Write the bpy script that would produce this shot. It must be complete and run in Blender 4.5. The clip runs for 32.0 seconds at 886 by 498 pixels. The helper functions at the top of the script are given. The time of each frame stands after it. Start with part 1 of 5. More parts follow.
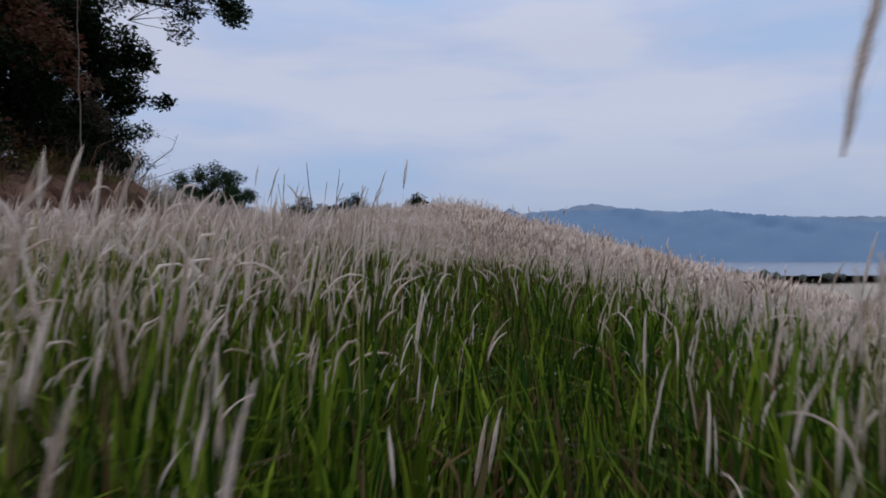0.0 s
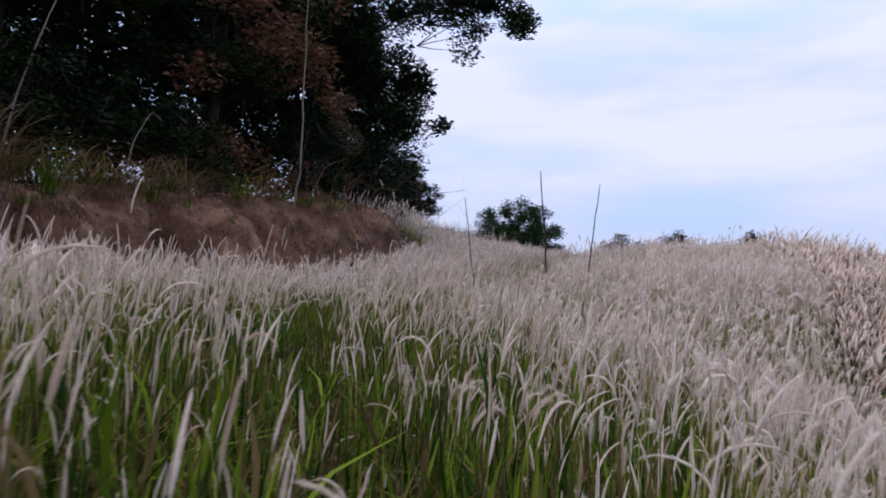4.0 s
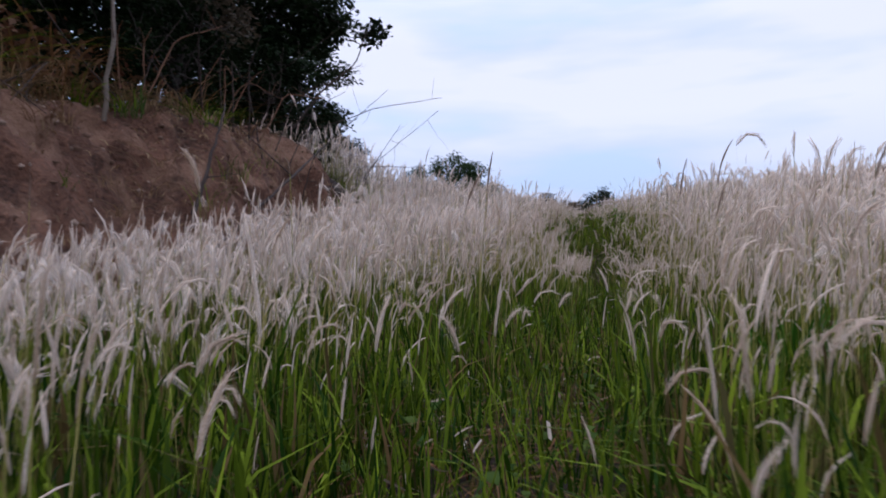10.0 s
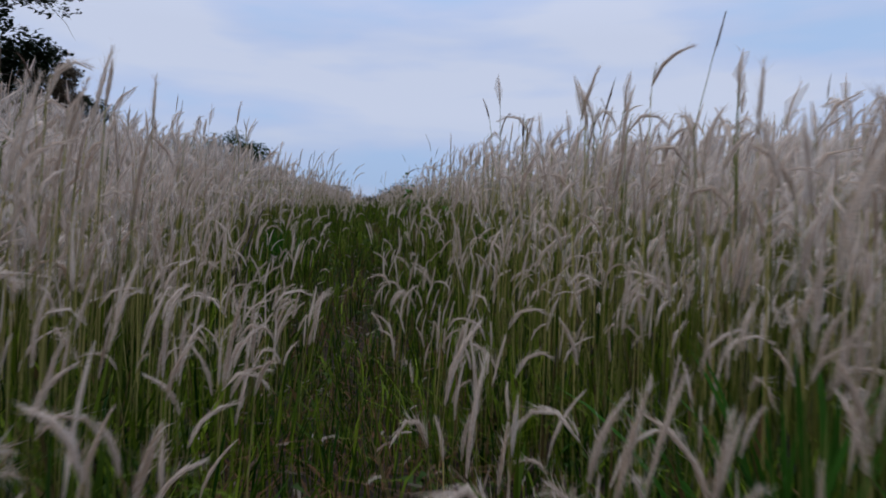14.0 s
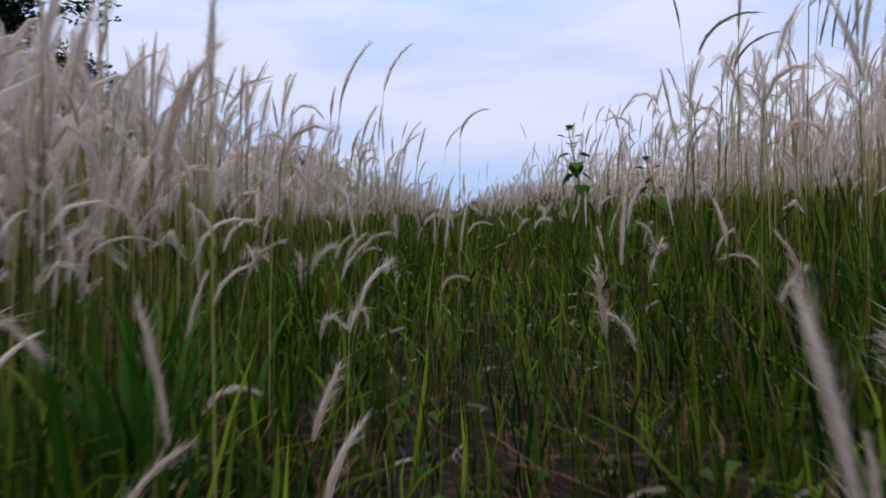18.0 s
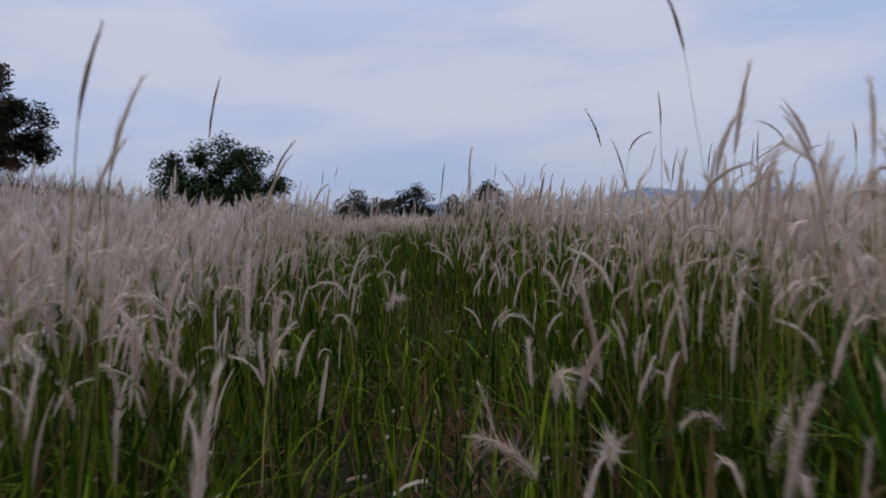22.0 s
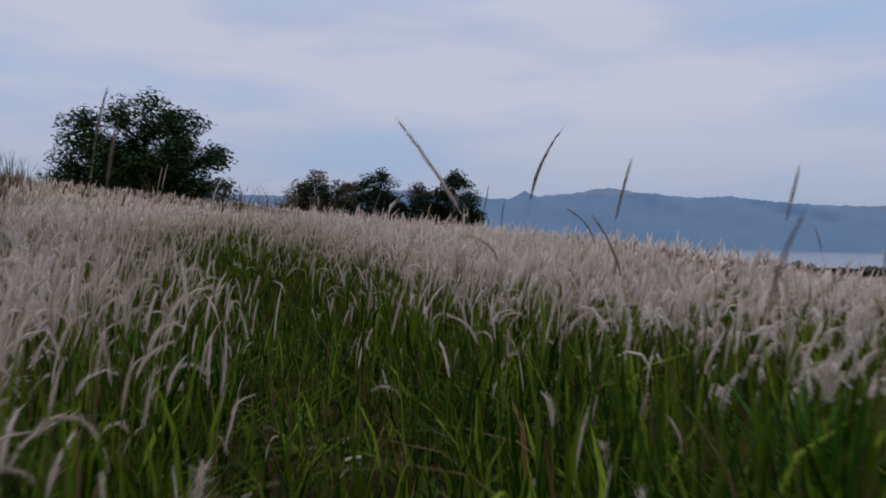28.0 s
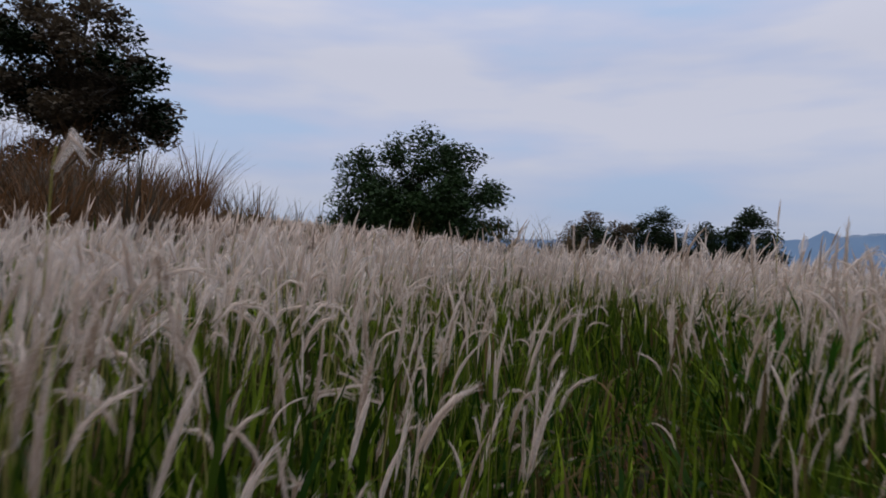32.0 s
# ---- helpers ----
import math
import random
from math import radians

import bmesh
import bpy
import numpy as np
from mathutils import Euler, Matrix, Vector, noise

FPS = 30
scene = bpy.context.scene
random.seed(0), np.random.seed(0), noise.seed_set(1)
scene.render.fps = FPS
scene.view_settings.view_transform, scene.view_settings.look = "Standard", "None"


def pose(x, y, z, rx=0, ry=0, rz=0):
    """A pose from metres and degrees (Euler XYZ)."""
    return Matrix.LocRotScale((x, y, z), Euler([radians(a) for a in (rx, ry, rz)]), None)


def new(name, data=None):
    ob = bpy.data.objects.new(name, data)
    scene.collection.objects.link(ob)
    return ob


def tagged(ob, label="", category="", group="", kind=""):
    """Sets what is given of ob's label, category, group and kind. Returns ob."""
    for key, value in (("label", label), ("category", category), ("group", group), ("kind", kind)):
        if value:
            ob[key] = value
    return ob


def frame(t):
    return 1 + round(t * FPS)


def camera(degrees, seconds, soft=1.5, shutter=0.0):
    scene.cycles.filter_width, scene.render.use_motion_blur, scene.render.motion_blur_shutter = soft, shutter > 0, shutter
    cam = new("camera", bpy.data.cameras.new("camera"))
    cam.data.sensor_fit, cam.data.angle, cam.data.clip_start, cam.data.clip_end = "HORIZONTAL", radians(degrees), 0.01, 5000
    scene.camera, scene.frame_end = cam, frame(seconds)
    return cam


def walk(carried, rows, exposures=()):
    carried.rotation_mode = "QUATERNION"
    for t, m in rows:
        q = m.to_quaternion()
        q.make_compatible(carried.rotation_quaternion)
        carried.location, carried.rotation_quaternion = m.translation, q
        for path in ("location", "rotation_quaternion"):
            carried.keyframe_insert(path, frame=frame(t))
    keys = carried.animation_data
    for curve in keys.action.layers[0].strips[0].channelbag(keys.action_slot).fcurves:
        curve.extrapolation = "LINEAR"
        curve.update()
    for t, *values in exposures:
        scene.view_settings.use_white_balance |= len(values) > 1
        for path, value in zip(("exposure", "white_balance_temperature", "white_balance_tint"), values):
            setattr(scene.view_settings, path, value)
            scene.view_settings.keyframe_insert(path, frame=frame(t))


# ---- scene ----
PATH = [
    (0.0, pose(-0.181, 0.406, 0.504, 90.65, 0.20, 0.08)),
    (0.5, pose(-0.067, 1.125, 0.539, 91.93, -1.33, 1.54)),
    (1.0, pose(0.074, 1.859, 0.572, 93.10, -1.88, 7.72)),
    (1.5, pose(0.088, 2.552, 0.639, 93.57, -3.34, 11.54)),
    (2.0, pose(-0.023, 3.221, 0.717, 93.14, -3.88, 13.19)),
    (2.5, pose(-0.022, 3.904, 0.733, 93.59, -1.65, 16.92)),
    (4.5, pose(-0.190, 5.962, 0.868, 92.38, -2.69, 30.17)),
    (5.0, pose(-0.458, 6.420, 0.898, 91.04, -1.07, 33.81)),
    (5.5, pose(-0.790, 6.729, 0.913, 90.58, -0.33, 39.44)),
    (6.0, pose(-1.126, 6.955, 0.929, 90.53, -1.88, 43.36)),
    (6.5, pose(-1.446, 7.123, 0.906, 90.10, -2.19, 47.09)),
    (7.0, pose(-1.823, 7.295, 0.944, 90.48, -1.87, 50.00)),
    (7.5, pose(-2.130, 7.863, 0.982, 90.65, -1.82, 47.68)),
    (8.0, pose(-2.469, 8.524, 1.026, 91.36, -1.59, 43.73)),
    (8.5, pose(-2.807, 9.188, 1.036, 91.71, -0.36, 40.75)),
    (9.0, pose(-3.043, 9.846, 1.015, 92.32, -0.14, 32.09)),
    (9.5, pose(-3.339, 10.462, 0.945, 92.54, -0.39, 24.48)),
    (10.0, pose(-3.600, 10.925, 0.938, 90.67, 0.64, 20.30)),
    (10.5, pose(-3.850, 11.361, 0.932, 89.09, -0.83, 15.52)),
    (11.0, pose(-3.944, 11.985, 0.910, 87.79, -0.04, 8.26)),
    (11.5, pose(-4.006, 12.557, 0.933, 87.95, 0.39, 3.82)),
    (12.0, pose(-4.036, 13.132, 0.974, 89.16, 0.54, 0.60)),
    (12.5, pose(-4.002, 13.704, 0.994, 90.28, 0.75, 0.66)),
    (13.0, pose(-4.018, 14.226, 1.002, 89.93, -0.84, 1.98)),
    (13.5, pose(-4.036, 14.701, 1.037, 89.90, -1.26, 1.45)),
    (14.0, pose(-4.027, 15.229, 1.062, 90.29, -1.27, 2.75)),
    (14.5, pose(-4.037, 15.696, 1.084, 90.14, -1.20, 7.51)),
    (16.5, pose(-4.422, 17.287, 1.061, 90.17, 0.34, 14.58)),
    (17.0, pose(-4.584, 17.748, 1.096, 90.80, -0.61, 13.66)),
    (17.5, pose(-4.681, 18.251, 1.145, 90.61, 0.39, 12.58)),
    (18.0, pose(-4.772, 18.753, 1.236, 91.57, 1.40, 9.61)),
    (18.5, pose(-4.853, 19.235, 1.333, 91.81, 1.55, 5.85)),
    (19.0, pose(-4.804, 19.772, 1.421, 91.60, 3.48, 4.00)),
    (19.5, pose(-4.859, 20.245, 1.527, 90.40, 4.45, 5.42)),
    (20.0, pose(-4.985, 20.842, 1.604, 90.33, 5.03, 6.06)),
    (20.5, pose(-5.106, 21.293, 1.715, 91.02, 3.92, 5.29)),
    (21.0, pose(-5.042, 21.816, 1.787, 91.24, 3.37, 4.00)),
    (21.5, pose(-5.183, 22.280, 1.863, 91.81, 3.47, 4.38)),
    (22.0, pose(-5.331, 22.761, 1.888, 90.06, 2.48, 4.49)),
    (22.5, pose(-5.376, 23.291, 1.928, 87.83, 2.61, 4.33)),
    (23.0, pose(-5.499, 23.777, 1.990, 88.23, 2.70, 6.06)),
    (23.5, pose(-5.590, 24.286, 2.006, 88.11, -0.39, 5.26)),
    (24.0, pose(-5.633, 24.759, 1.998, 88.49, -0.65, 4.46)),
    (24.5, pose(-5.530, 25.284, 2.012, 87.61, -0.33, 4.87)),
    (26.5, pose(-6.174, 26.850, 2.303, 87.19, -0.13, 5.77)),
    (27.0, pose(-6.098, 27.411, 2.340, 87.66, -1.65, 2.05)),
    (27.5, pose(-6.094, 27.928, 2.330, 88.37, -1.13, -0.12)),
    (28.0, pose(-6.033, 28.563, 2.366, 89.00, -1.06, 1.13)),
    (28.5, pose(-6.063, 29.300, 2.357, 90.32, -1.27, 5.98)),
    (29.0, pose(-6.267, 30.052, 2.330, 90.00, -1.36, 10.15)),
    (29.5, pose(-6.534, 30.854, 2.335, 90.14, -1.06, 15.27)),
    (30.0, pose(-6.779, 31.625, 2.372, 90.56, -1.09, 19.69)),
    (30.5, pose(-7.104, 32.274, 2.393, 91.26, -1.17, 21.15)),
    (31.0, pose(-7.443, 32.812, 2.396, 92.74, -1.01, 22.29)),
    (31.5, pose(-7.721, 33.271, 2.443, 92.45, -0.38, 23.76)),
    (32.0, pose(-7.913, 33.712, 2.508, 92.21, -1.64, 23.99)),
]
cam = camera(67.3, 32.0, soft=1.8, shutter=0.3)
EXPOSURES = [(0.0, -0.05, 6500, 8), (2.5, 0.05, 6500, 8), (4.5, 0.66, 6450, 19), (5.2, 0.8, 6200, 24), (6.0, 1.25, 5950, 21), (7.0, 1.5, 5850, 22), (8.0, 1.36, 5850, 23), (9.0, 0.84, 6050, 24), (9.6, 0.64, 6300, 17), (10.5, 0.5, 6500, 12), (12.0, 0.12, 6250, 7),
             (14.5, 0.03, 6350, 7), (16.5, 0.54, 6500, 14), (17.2, 0.5, 6500, 14), (18.0, 0.38, 6500, 11), (18.8, 0.22, 6500, 10), (20.0, 0.0, 6600, 10), (21.0, -0.18, 6600, 10), (22.0, -0.05, 6700, 11), (24.0, -0.08, 6600, 9), (27.0, -0.15, 6700, 8), (29.0, -0.1, 6800, 10), (31.0, -0.2, 6700, 9), (32.0, -0.05, 6900, 10)]
walk(cam, [(t, m) for t, m in PATH], EXPOSURES)

# ---- world, sun ----
SUN_UP, SUN_TURN = radians(64), radians(302)


def build_world():
    w = bpy.data.worlds.new("evening_sky")
    scene.world = w
    w.use_nodes = True
    nt = w.node_tree
    nt.nodes.clear()
    N, L = nt.nodes.new, nt.links.new
    out, bg = N("ShaderNodeOutputWorld"), N("ShaderNodeBackground")
    sky = N("ShaderNodeTexSky")
    sky.sky_type, sky.sun_disc = "NISHITA", False
    sky.sun_elevation, sky.sun_rotation = SUN_UP, radians(540) - SUN_TURN
    sky.air_density, sky.dust_density = 1.0, 2.0
    tc = N("ShaderNodeTexCoord")
    sep = N("ShaderNodeSeparateXYZ")
    L(tc.outputs["Generated"], sep.inputs[0])
    # flattened coordinates, so that the clouds lie in long level banks
    mp = N("ShaderNodeMapping")
    mp.inputs["Scale"].default_value = (1.0, 1.0, 5.0)
    mp.inputs["Location"].default_value = (3.1, 1.4, 0.35)
    L(tc.outputs["Generated"], mp.inputs[0])
    n1 = N("ShaderNodeTexNoise")
    n1.inputs["Scale"].default_value, n1.inputs["Detail"].default_value, n1.inputs["Roughness"].default_value = 1.9, 4.0, 0.5
    L(mp.outputs[0], n1.inputs[0])
    mp2 = N("ShaderNodeMapping")
    mp2.inputs["Scale"].default_value = (2.0, 2.0, 8.0)
    L(tc.outputs["Generated"], mp2.inputs[0])
    n2 = N("ShaderNodeTexNoise")
    n2.inputs["Scale"].default_value, n2.inputs["Detail"].default_value = 2.2, 3.0
    L(mp2.outputs[0], n2.inputs[0])
    add = N("ShaderNodeMath")
    add.operation = "MULTIPLY_ADD"
    L(n2.outputs[0], add.inputs[0])
    add.inputs[1].default_value = 0.25
    L(n1.outputs[0], add.inputs[2])
    ramp = N("ShaderNodeValToRGB")
    e = ramp.color_ramp.elements
    e[0].position, e[0].color = 0.50, (0.40, 0.53, 0.79, 1)
    e[1].position, e[1].color = 0.70, (0.575, 0.61, 0.765, 1)
    m = e.new(0.60)
    m.color = (0.48, 0.55, 0.77, 1)
    L(add.outputs[0], ramp.inputs[0])
    # greyer and duller towards the horizon
    hz = N("ShaderNodeMapRange")
    hz.inputs["From Min"].default_value, hz.inputs["From Max"].default_value = 0.0, 0.20
    hz.inputs["To Min"].default_value, hz.inputs["To Max"].default_value = 0.85, 0.0
    L(sep.outputs[2], hz.inputs[0])
    mixh = N("ShaderNodeMixRGB")
    mixh.inputs[2].default_value = (0.305, 0.395, 0.60, 1)
    L(hz.outputs[0], mixh.inputs[0])
    L(ramp.outputs[0], mixh.inputs[1])
    # brighter overhead, as under a thin layer of cloud
    top = N("ShaderNodeMapRange")
    top.inputs["From Min"].default_value, top.inputs["From Max"].default_value = 0.3, 0.95
    top.inputs["To Min"].default_value, top.inputs["To Max"].default_value = 1.05, 1.9
    L(sep.outputs[2], top.inputs[0])
    sc = N("ShaderNodeMixRGB")
    sc.blend_type = "MULTIPLY"
    sc.inputs[0].default_value = 1.0
    L(mixh.outputs[0], sc.inputs[1])
    L(top.outputs[0], sc.inputs[2])
    # clear sky behind the cloud layer
    clear = N("ShaderNodeMixRGB")
    clear.blend_type = "MULTIPLY"
    clear.inputs[0].default_value = 1.0
    clear.inputs[2].default_value = (0.09, 0.09, 0.09, 1)
    L(sky.outputs[0], clear.inputs[1])
    mixs = N("ShaderNodeMixRGB")
    mixs.inputs[0].default_value = 0.88
    L(clear.outputs[0], mixs.inputs[1])
    L(sc.outputs[0], mixs.inputs[2])
    L(mixs.outputs[0], bg.inputs[0])
    bg.inputs[1].default_value = 1.0
    L(bg.outputs[0], out.inputs[0])


build_world()
sun_data = bpy.data.lights.new("sun", "SUN")
sun_data.energy, sun_data.angle, sun_data.color = 1.2, radians(40), (1.0, 0.92, 0.84)
sun = new("sun", sun_data)
sun.rotation_euler = (radians(90) - SUN_UP, 0, SUN_TURN)

# ---- materials ----


def material(name, base, rough=0.8, spread=0.25, scale=6.0, fine=60.0, bump=0.3, island=0.0, other=None, translucent=0.0, bump_dist=0.01, detail=5.0, spots=None, spec=0.3, skew=1.0):
    """A rough natural surface: base colour varied at two scales, with relief; island: variation from piece to piece towards other."""
    m = bpy.data.materials.new(name)
    m.use_nodes = True
    nt = m.node_tree
    N, L = nt.nodes.new, nt.links.new
    b = nt.nodes["Principled BSDF"]
    out = nt.nodes["Material Output"]
    tc = N("ShaderNodeTexCoord")
    big, small = N("ShaderNodeTexNoise"), N("ShaderNodeTexNoise")
    for n, s in ((big, scale), (small, fine)):
        n.inputs["Scale"].default_value, n.inputs["Detail"].default_value = s, detail
        L(tc.outputs["Object"], n.inputs[0])
    dark = tuple(c * (1 - spread) for c in base) + (1,)
    light = tuple(min(1, c * (1 + spread)) for c in base) + (1,)
    ramp = N("ShaderNodeValToRGB")
    ramp.color_ramp.elements[0].position, ramp.color_ramp.elements[0].color = 0.32, dark
    ramp.color_ramp.elements[1].position, ramp.color_ramp.elements[1].color = 0.68, light
    mix = N("ShaderNodeMath")
    mix.operation = "MULTIPLY_ADD"
    L(small.outputs[0], mix.inputs[0])
    mix.inputs[1].default_value = 0.45
    half = N("ShaderNodeMath")
    half.operation = "MULTIPLY"
    half.inputs[1].default_value = 0.55
    L(big.outputs[0], half.inputs[0])
    L(half.outputs[0], mix.inputs[2])
    L(mix.outputs[0], ramp.inputs[0])
    col = ramp.outputs[0]
    if other:
        geo = N("ShaderNodeNewGeometry")
        mr = N("ShaderNodeMapRange")
        mr.inputs["To Max"].default_value = island
        pw = N("ShaderNodeMath")
        pw.operation = "POWER"
        pw.inputs[1].default_value = skew
        L(geo.outputs["Random Per Island"], pw.inputs[0])
        L(pw.outputs[0], mr.inputs[0])
        mx = N("ShaderNodeMixRGB")
        L(mr.outputs[0], mx.inputs[0])
        L(col, mx.inputs[1])
        mx.inputs[2].default_value = (*other, 1)
        col = mx.outputs[0]
    if spots:
        sn = N("ShaderNodeTexNoise")
        sn.inputs["Scale"].default_value, sn.inputs["Detail"].default_value = spots[1], 6.0
        L(tc.outputs["Object"], sn.inputs[0])
        sr = N("ShaderNodeValToRGB")
        sr.color_ramp.elements[0].position, sr.color_ramp.elements[1].position = spots[2], spots[2] + 0.12
        L(sn.outputs[0], sr.inputs[0])
        sx = N("ShaderNodeMixRGB")
        L(sr.outputs[0], sx.inputs[0])
        L(col, sx.inputs[1])
        sx.inputs[2].default_value = (*spots[0], 1)
        col = sx.outputs[0]
    L(col, b.inputs["Base Color"])
    b.inputs["Roughness"].default_value = rough
    b.inputs["Specular IOR Level"].default_value = spec
    if bump:
        bp = N("ShaderNodeBump")
        bp.inputs["Strength"].default_value, bp.inputs["Distance"].default_value = bump, bump_dist
        L(mix.outputs[0], bp.inputs["Height"])
        L(bp.outputs[0], b.inputs["Normal"])
    if translucent:
        tr, ms = N("ShaderNodeBsdfTranslucent"), N("ShaderNodeMixShader")
        L(col, tr.inputs[0])
        ms.inputs[0].default_value = translucent
        L(b.outputs[0], ms.inputs[1])
        L(tr.outputs[0], ms.inputs[2])
        L(ms.outputs[0], out.inputs[0])
    return m


M_GROUND = material("soil_and_thatch", (0.018, 0.011, 0.007), 0.95, 0.55, 1.3, 34, 0.9, spots=((0.016, 0.018, 0.007), 2.2, 0.52), bump_dist=0.03)


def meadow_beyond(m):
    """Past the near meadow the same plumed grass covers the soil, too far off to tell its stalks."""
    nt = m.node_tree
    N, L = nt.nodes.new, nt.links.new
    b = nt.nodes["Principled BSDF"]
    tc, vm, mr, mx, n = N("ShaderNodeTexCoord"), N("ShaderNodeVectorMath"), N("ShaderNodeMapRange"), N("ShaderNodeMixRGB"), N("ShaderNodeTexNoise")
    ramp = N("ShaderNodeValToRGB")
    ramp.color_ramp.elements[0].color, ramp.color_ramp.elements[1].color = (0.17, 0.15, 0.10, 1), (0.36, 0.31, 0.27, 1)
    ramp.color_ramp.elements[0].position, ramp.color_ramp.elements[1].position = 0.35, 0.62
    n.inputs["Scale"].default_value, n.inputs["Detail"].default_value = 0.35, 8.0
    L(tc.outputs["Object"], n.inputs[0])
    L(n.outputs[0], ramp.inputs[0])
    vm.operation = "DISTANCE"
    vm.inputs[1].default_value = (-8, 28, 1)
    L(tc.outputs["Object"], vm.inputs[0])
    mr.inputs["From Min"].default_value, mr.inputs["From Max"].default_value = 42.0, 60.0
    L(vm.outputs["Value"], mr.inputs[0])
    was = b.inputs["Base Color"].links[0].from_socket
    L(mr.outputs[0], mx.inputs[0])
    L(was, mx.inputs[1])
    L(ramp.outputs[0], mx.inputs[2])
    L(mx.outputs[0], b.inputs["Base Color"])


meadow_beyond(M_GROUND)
M_EARTH = material("bare_earth", (0.098, 0.046, 0.028), 0.95, 0.85, 2.2, 26, 1.0, spots=((0.19, 0.104, 0.066), 2.3, 0.5), bump_dist=0.09)
M_CLOD = material("clod", (0.11, 0.06, 0.038), 0.95, 0.35, 5, 50, 0.6, island=1.0, other=(0.34, 0.25, 0.19), skew=3.0)
M_PLUME = material("silky_plume", (0.78, 0.66, 0.575), 0.9, 0.12, 0.6, 40, 0, island=0.9, other=(0.42, 0.30, 0.215), translucent=0.4, spec=0.1, skew=1.6)


def wispy(name, clear, base=(0.77, 0.675, 0.60), other=(0.38, 0.28, 0.20)):
    """The loose silk of a plume: hairs so fine that part of the light passes between them."""
    m = material(name, base, 0.9, 0.12, 0.6, 40, 0, island=0.85, other=other, translucent=0.5, spec=0.1, skew=1.5)
    nt = m.node_tree
    N, L = nt.nodes.new, nt.links.new
    out = nt.nodes["Material Output"]
    ms, tr = N("ShaderNodeMixShader"), N("ShaderNodeBsdfTransparent")
    was = out.inputs[0].links[0].from_socket
    ms.inputs[0].default_value = 1 - clear
    L(tr.outputs[0], ms.inputs[1])
    L(was, ms.inputs[2])
    L(ms.outputs[0], out.inputs[0])
    return m


def cottony(name, base, other, low, high, grain):
    """A haze of fine hairs, thicker here and there."""
    m = wispy(name, 0.7, base, other)
    nt = m.node_tree
    N, L = nt.nodes.new, nt.links.new
    tc, n, mr = N("ShaderNodeTexCoord"), N("ShaderNodeTexNoise"), N("ShaderNodeMapRange")
    n.inputs["Scale"].default_value, n.inputs["Detail"].default_value = grain, 3.0
    L(tc.outputs["Object"], n.inputs[0])
    mr.inputs["From Min"].default_value, mr.inputs["From Max"].default_value = 0.34, 0.66
    mr.inputs["To Min"].default_value, mr.inputs["To Max"].default_value = low, high
    L(n.outputs[0], mr.inputs[0])
    L(mr.outputs[0], nt.nodes["Material Output"].inputs[0].links[0].from_node.inputs[0])
    return m


M_SILK = cottony("loose_silk", (0.80, 0.69, 0.60), (0.42, 0.30, 0.21), 0.45, 1.0, 700.0)
M_FLUFF = cottony("seed_fluff", (0.88, 0.78, 0.70), (0.64, 0.52, 0.43), 0.10, 0.40, 500.0)
M_CULM = material("culm", (0.085, 0.105, 0.016), 0.8, 0.3, 4, 80, 0, island=1.0, other=(0.44, 0.37, 0.13), translucent=0.35, spec=0.1, skew=1.9)
M_BLADE = material("grass_blade", (0.009, 0.032, 0.002), 0.7, 0.45, 0.8, 40, 0, island=1.0, other=(0.165, 0.23, 0.016), translucent=0.3, spec=0.08, skew=2.0)
M_PALE = material("pale_grass", (0.04, 0.04, 0.012), 0.8, 0.3, 1.5, 40, 0, island=0.9, other=(0.17, 0.105, 0.045), translucent=0.3, spec=0.1)
M_DRY = material("dry_grass", (0.11, 0.062, 0.034), 0.85, 0.3, 2, 40, 0, island=0.9, other=(0.27, 0.18, 0.095), translucent=0.25)
M_RUST = material("rusty_reed", (0.105, 0.048, 0.018), 0.85, 0.3, 2, 40, 0, island=0.7, other=(0.18, 0.095, 0.04), translucent=0.25)
M_BARK = material("bark", (0.035, 0.028, 0.023), 0.95, 0.4, 3, 40, 0.8, bump_dist=0.03)
M_PALEBARK = material("pale_bark", (0.15, 0.12, 0.095), 0.9, 0.3, 3, 40, 0.5, bump_dist=0.01)
M_DEADWOOD = material("dead_stem", (0.035, 0.024, 0.020), 0.9, 0.4, 8, 60, 0.4)
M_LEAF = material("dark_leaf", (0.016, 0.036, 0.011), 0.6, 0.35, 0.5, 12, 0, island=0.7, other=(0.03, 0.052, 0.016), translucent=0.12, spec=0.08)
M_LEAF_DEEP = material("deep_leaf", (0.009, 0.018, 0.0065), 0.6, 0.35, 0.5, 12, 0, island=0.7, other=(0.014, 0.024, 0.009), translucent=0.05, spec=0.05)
M_LEAF_RUST = material("rusty_leaf", (0.14, 0.048, 0.026), 0.7, 0.35, 0.5, 12, 0, island=0.7, other=(0.12, 0.08, 0.04), translucent=0.25)
M_LEAF_BROWN = material("brown_leaf", (0.055, 0.04, 0.026), 0.7, 0.35, 0.5, 12, 0, island=0.7, other=(0.10, 0.075, 0.045), translucent=0.25)
M_WEED = material("weed_leaf", (0.035, 0.10, 0.012), 0.6, 0.3, 30, 160, 0.3, island=0.8, other=(0.16, 0.30, 0.03), translucent=0.5, spec=0.15, skew=1.6)
M_CLUMP = material("lush_blade", (0.014, 0.062, 0.006), 0.7, 0.35, 2, 40, 0, island=0.8, other=(0.05, 0.14, 0.012), translucent=0.3, spec=0.1)
M_HERB = material("low_herb", (0.020, 0.048, 0.008), 0.85, 0.35, 2, 40, 0, island=0.8, other=(0.075, 0.11, 0.025), translucent=0.25, spec=0.1)
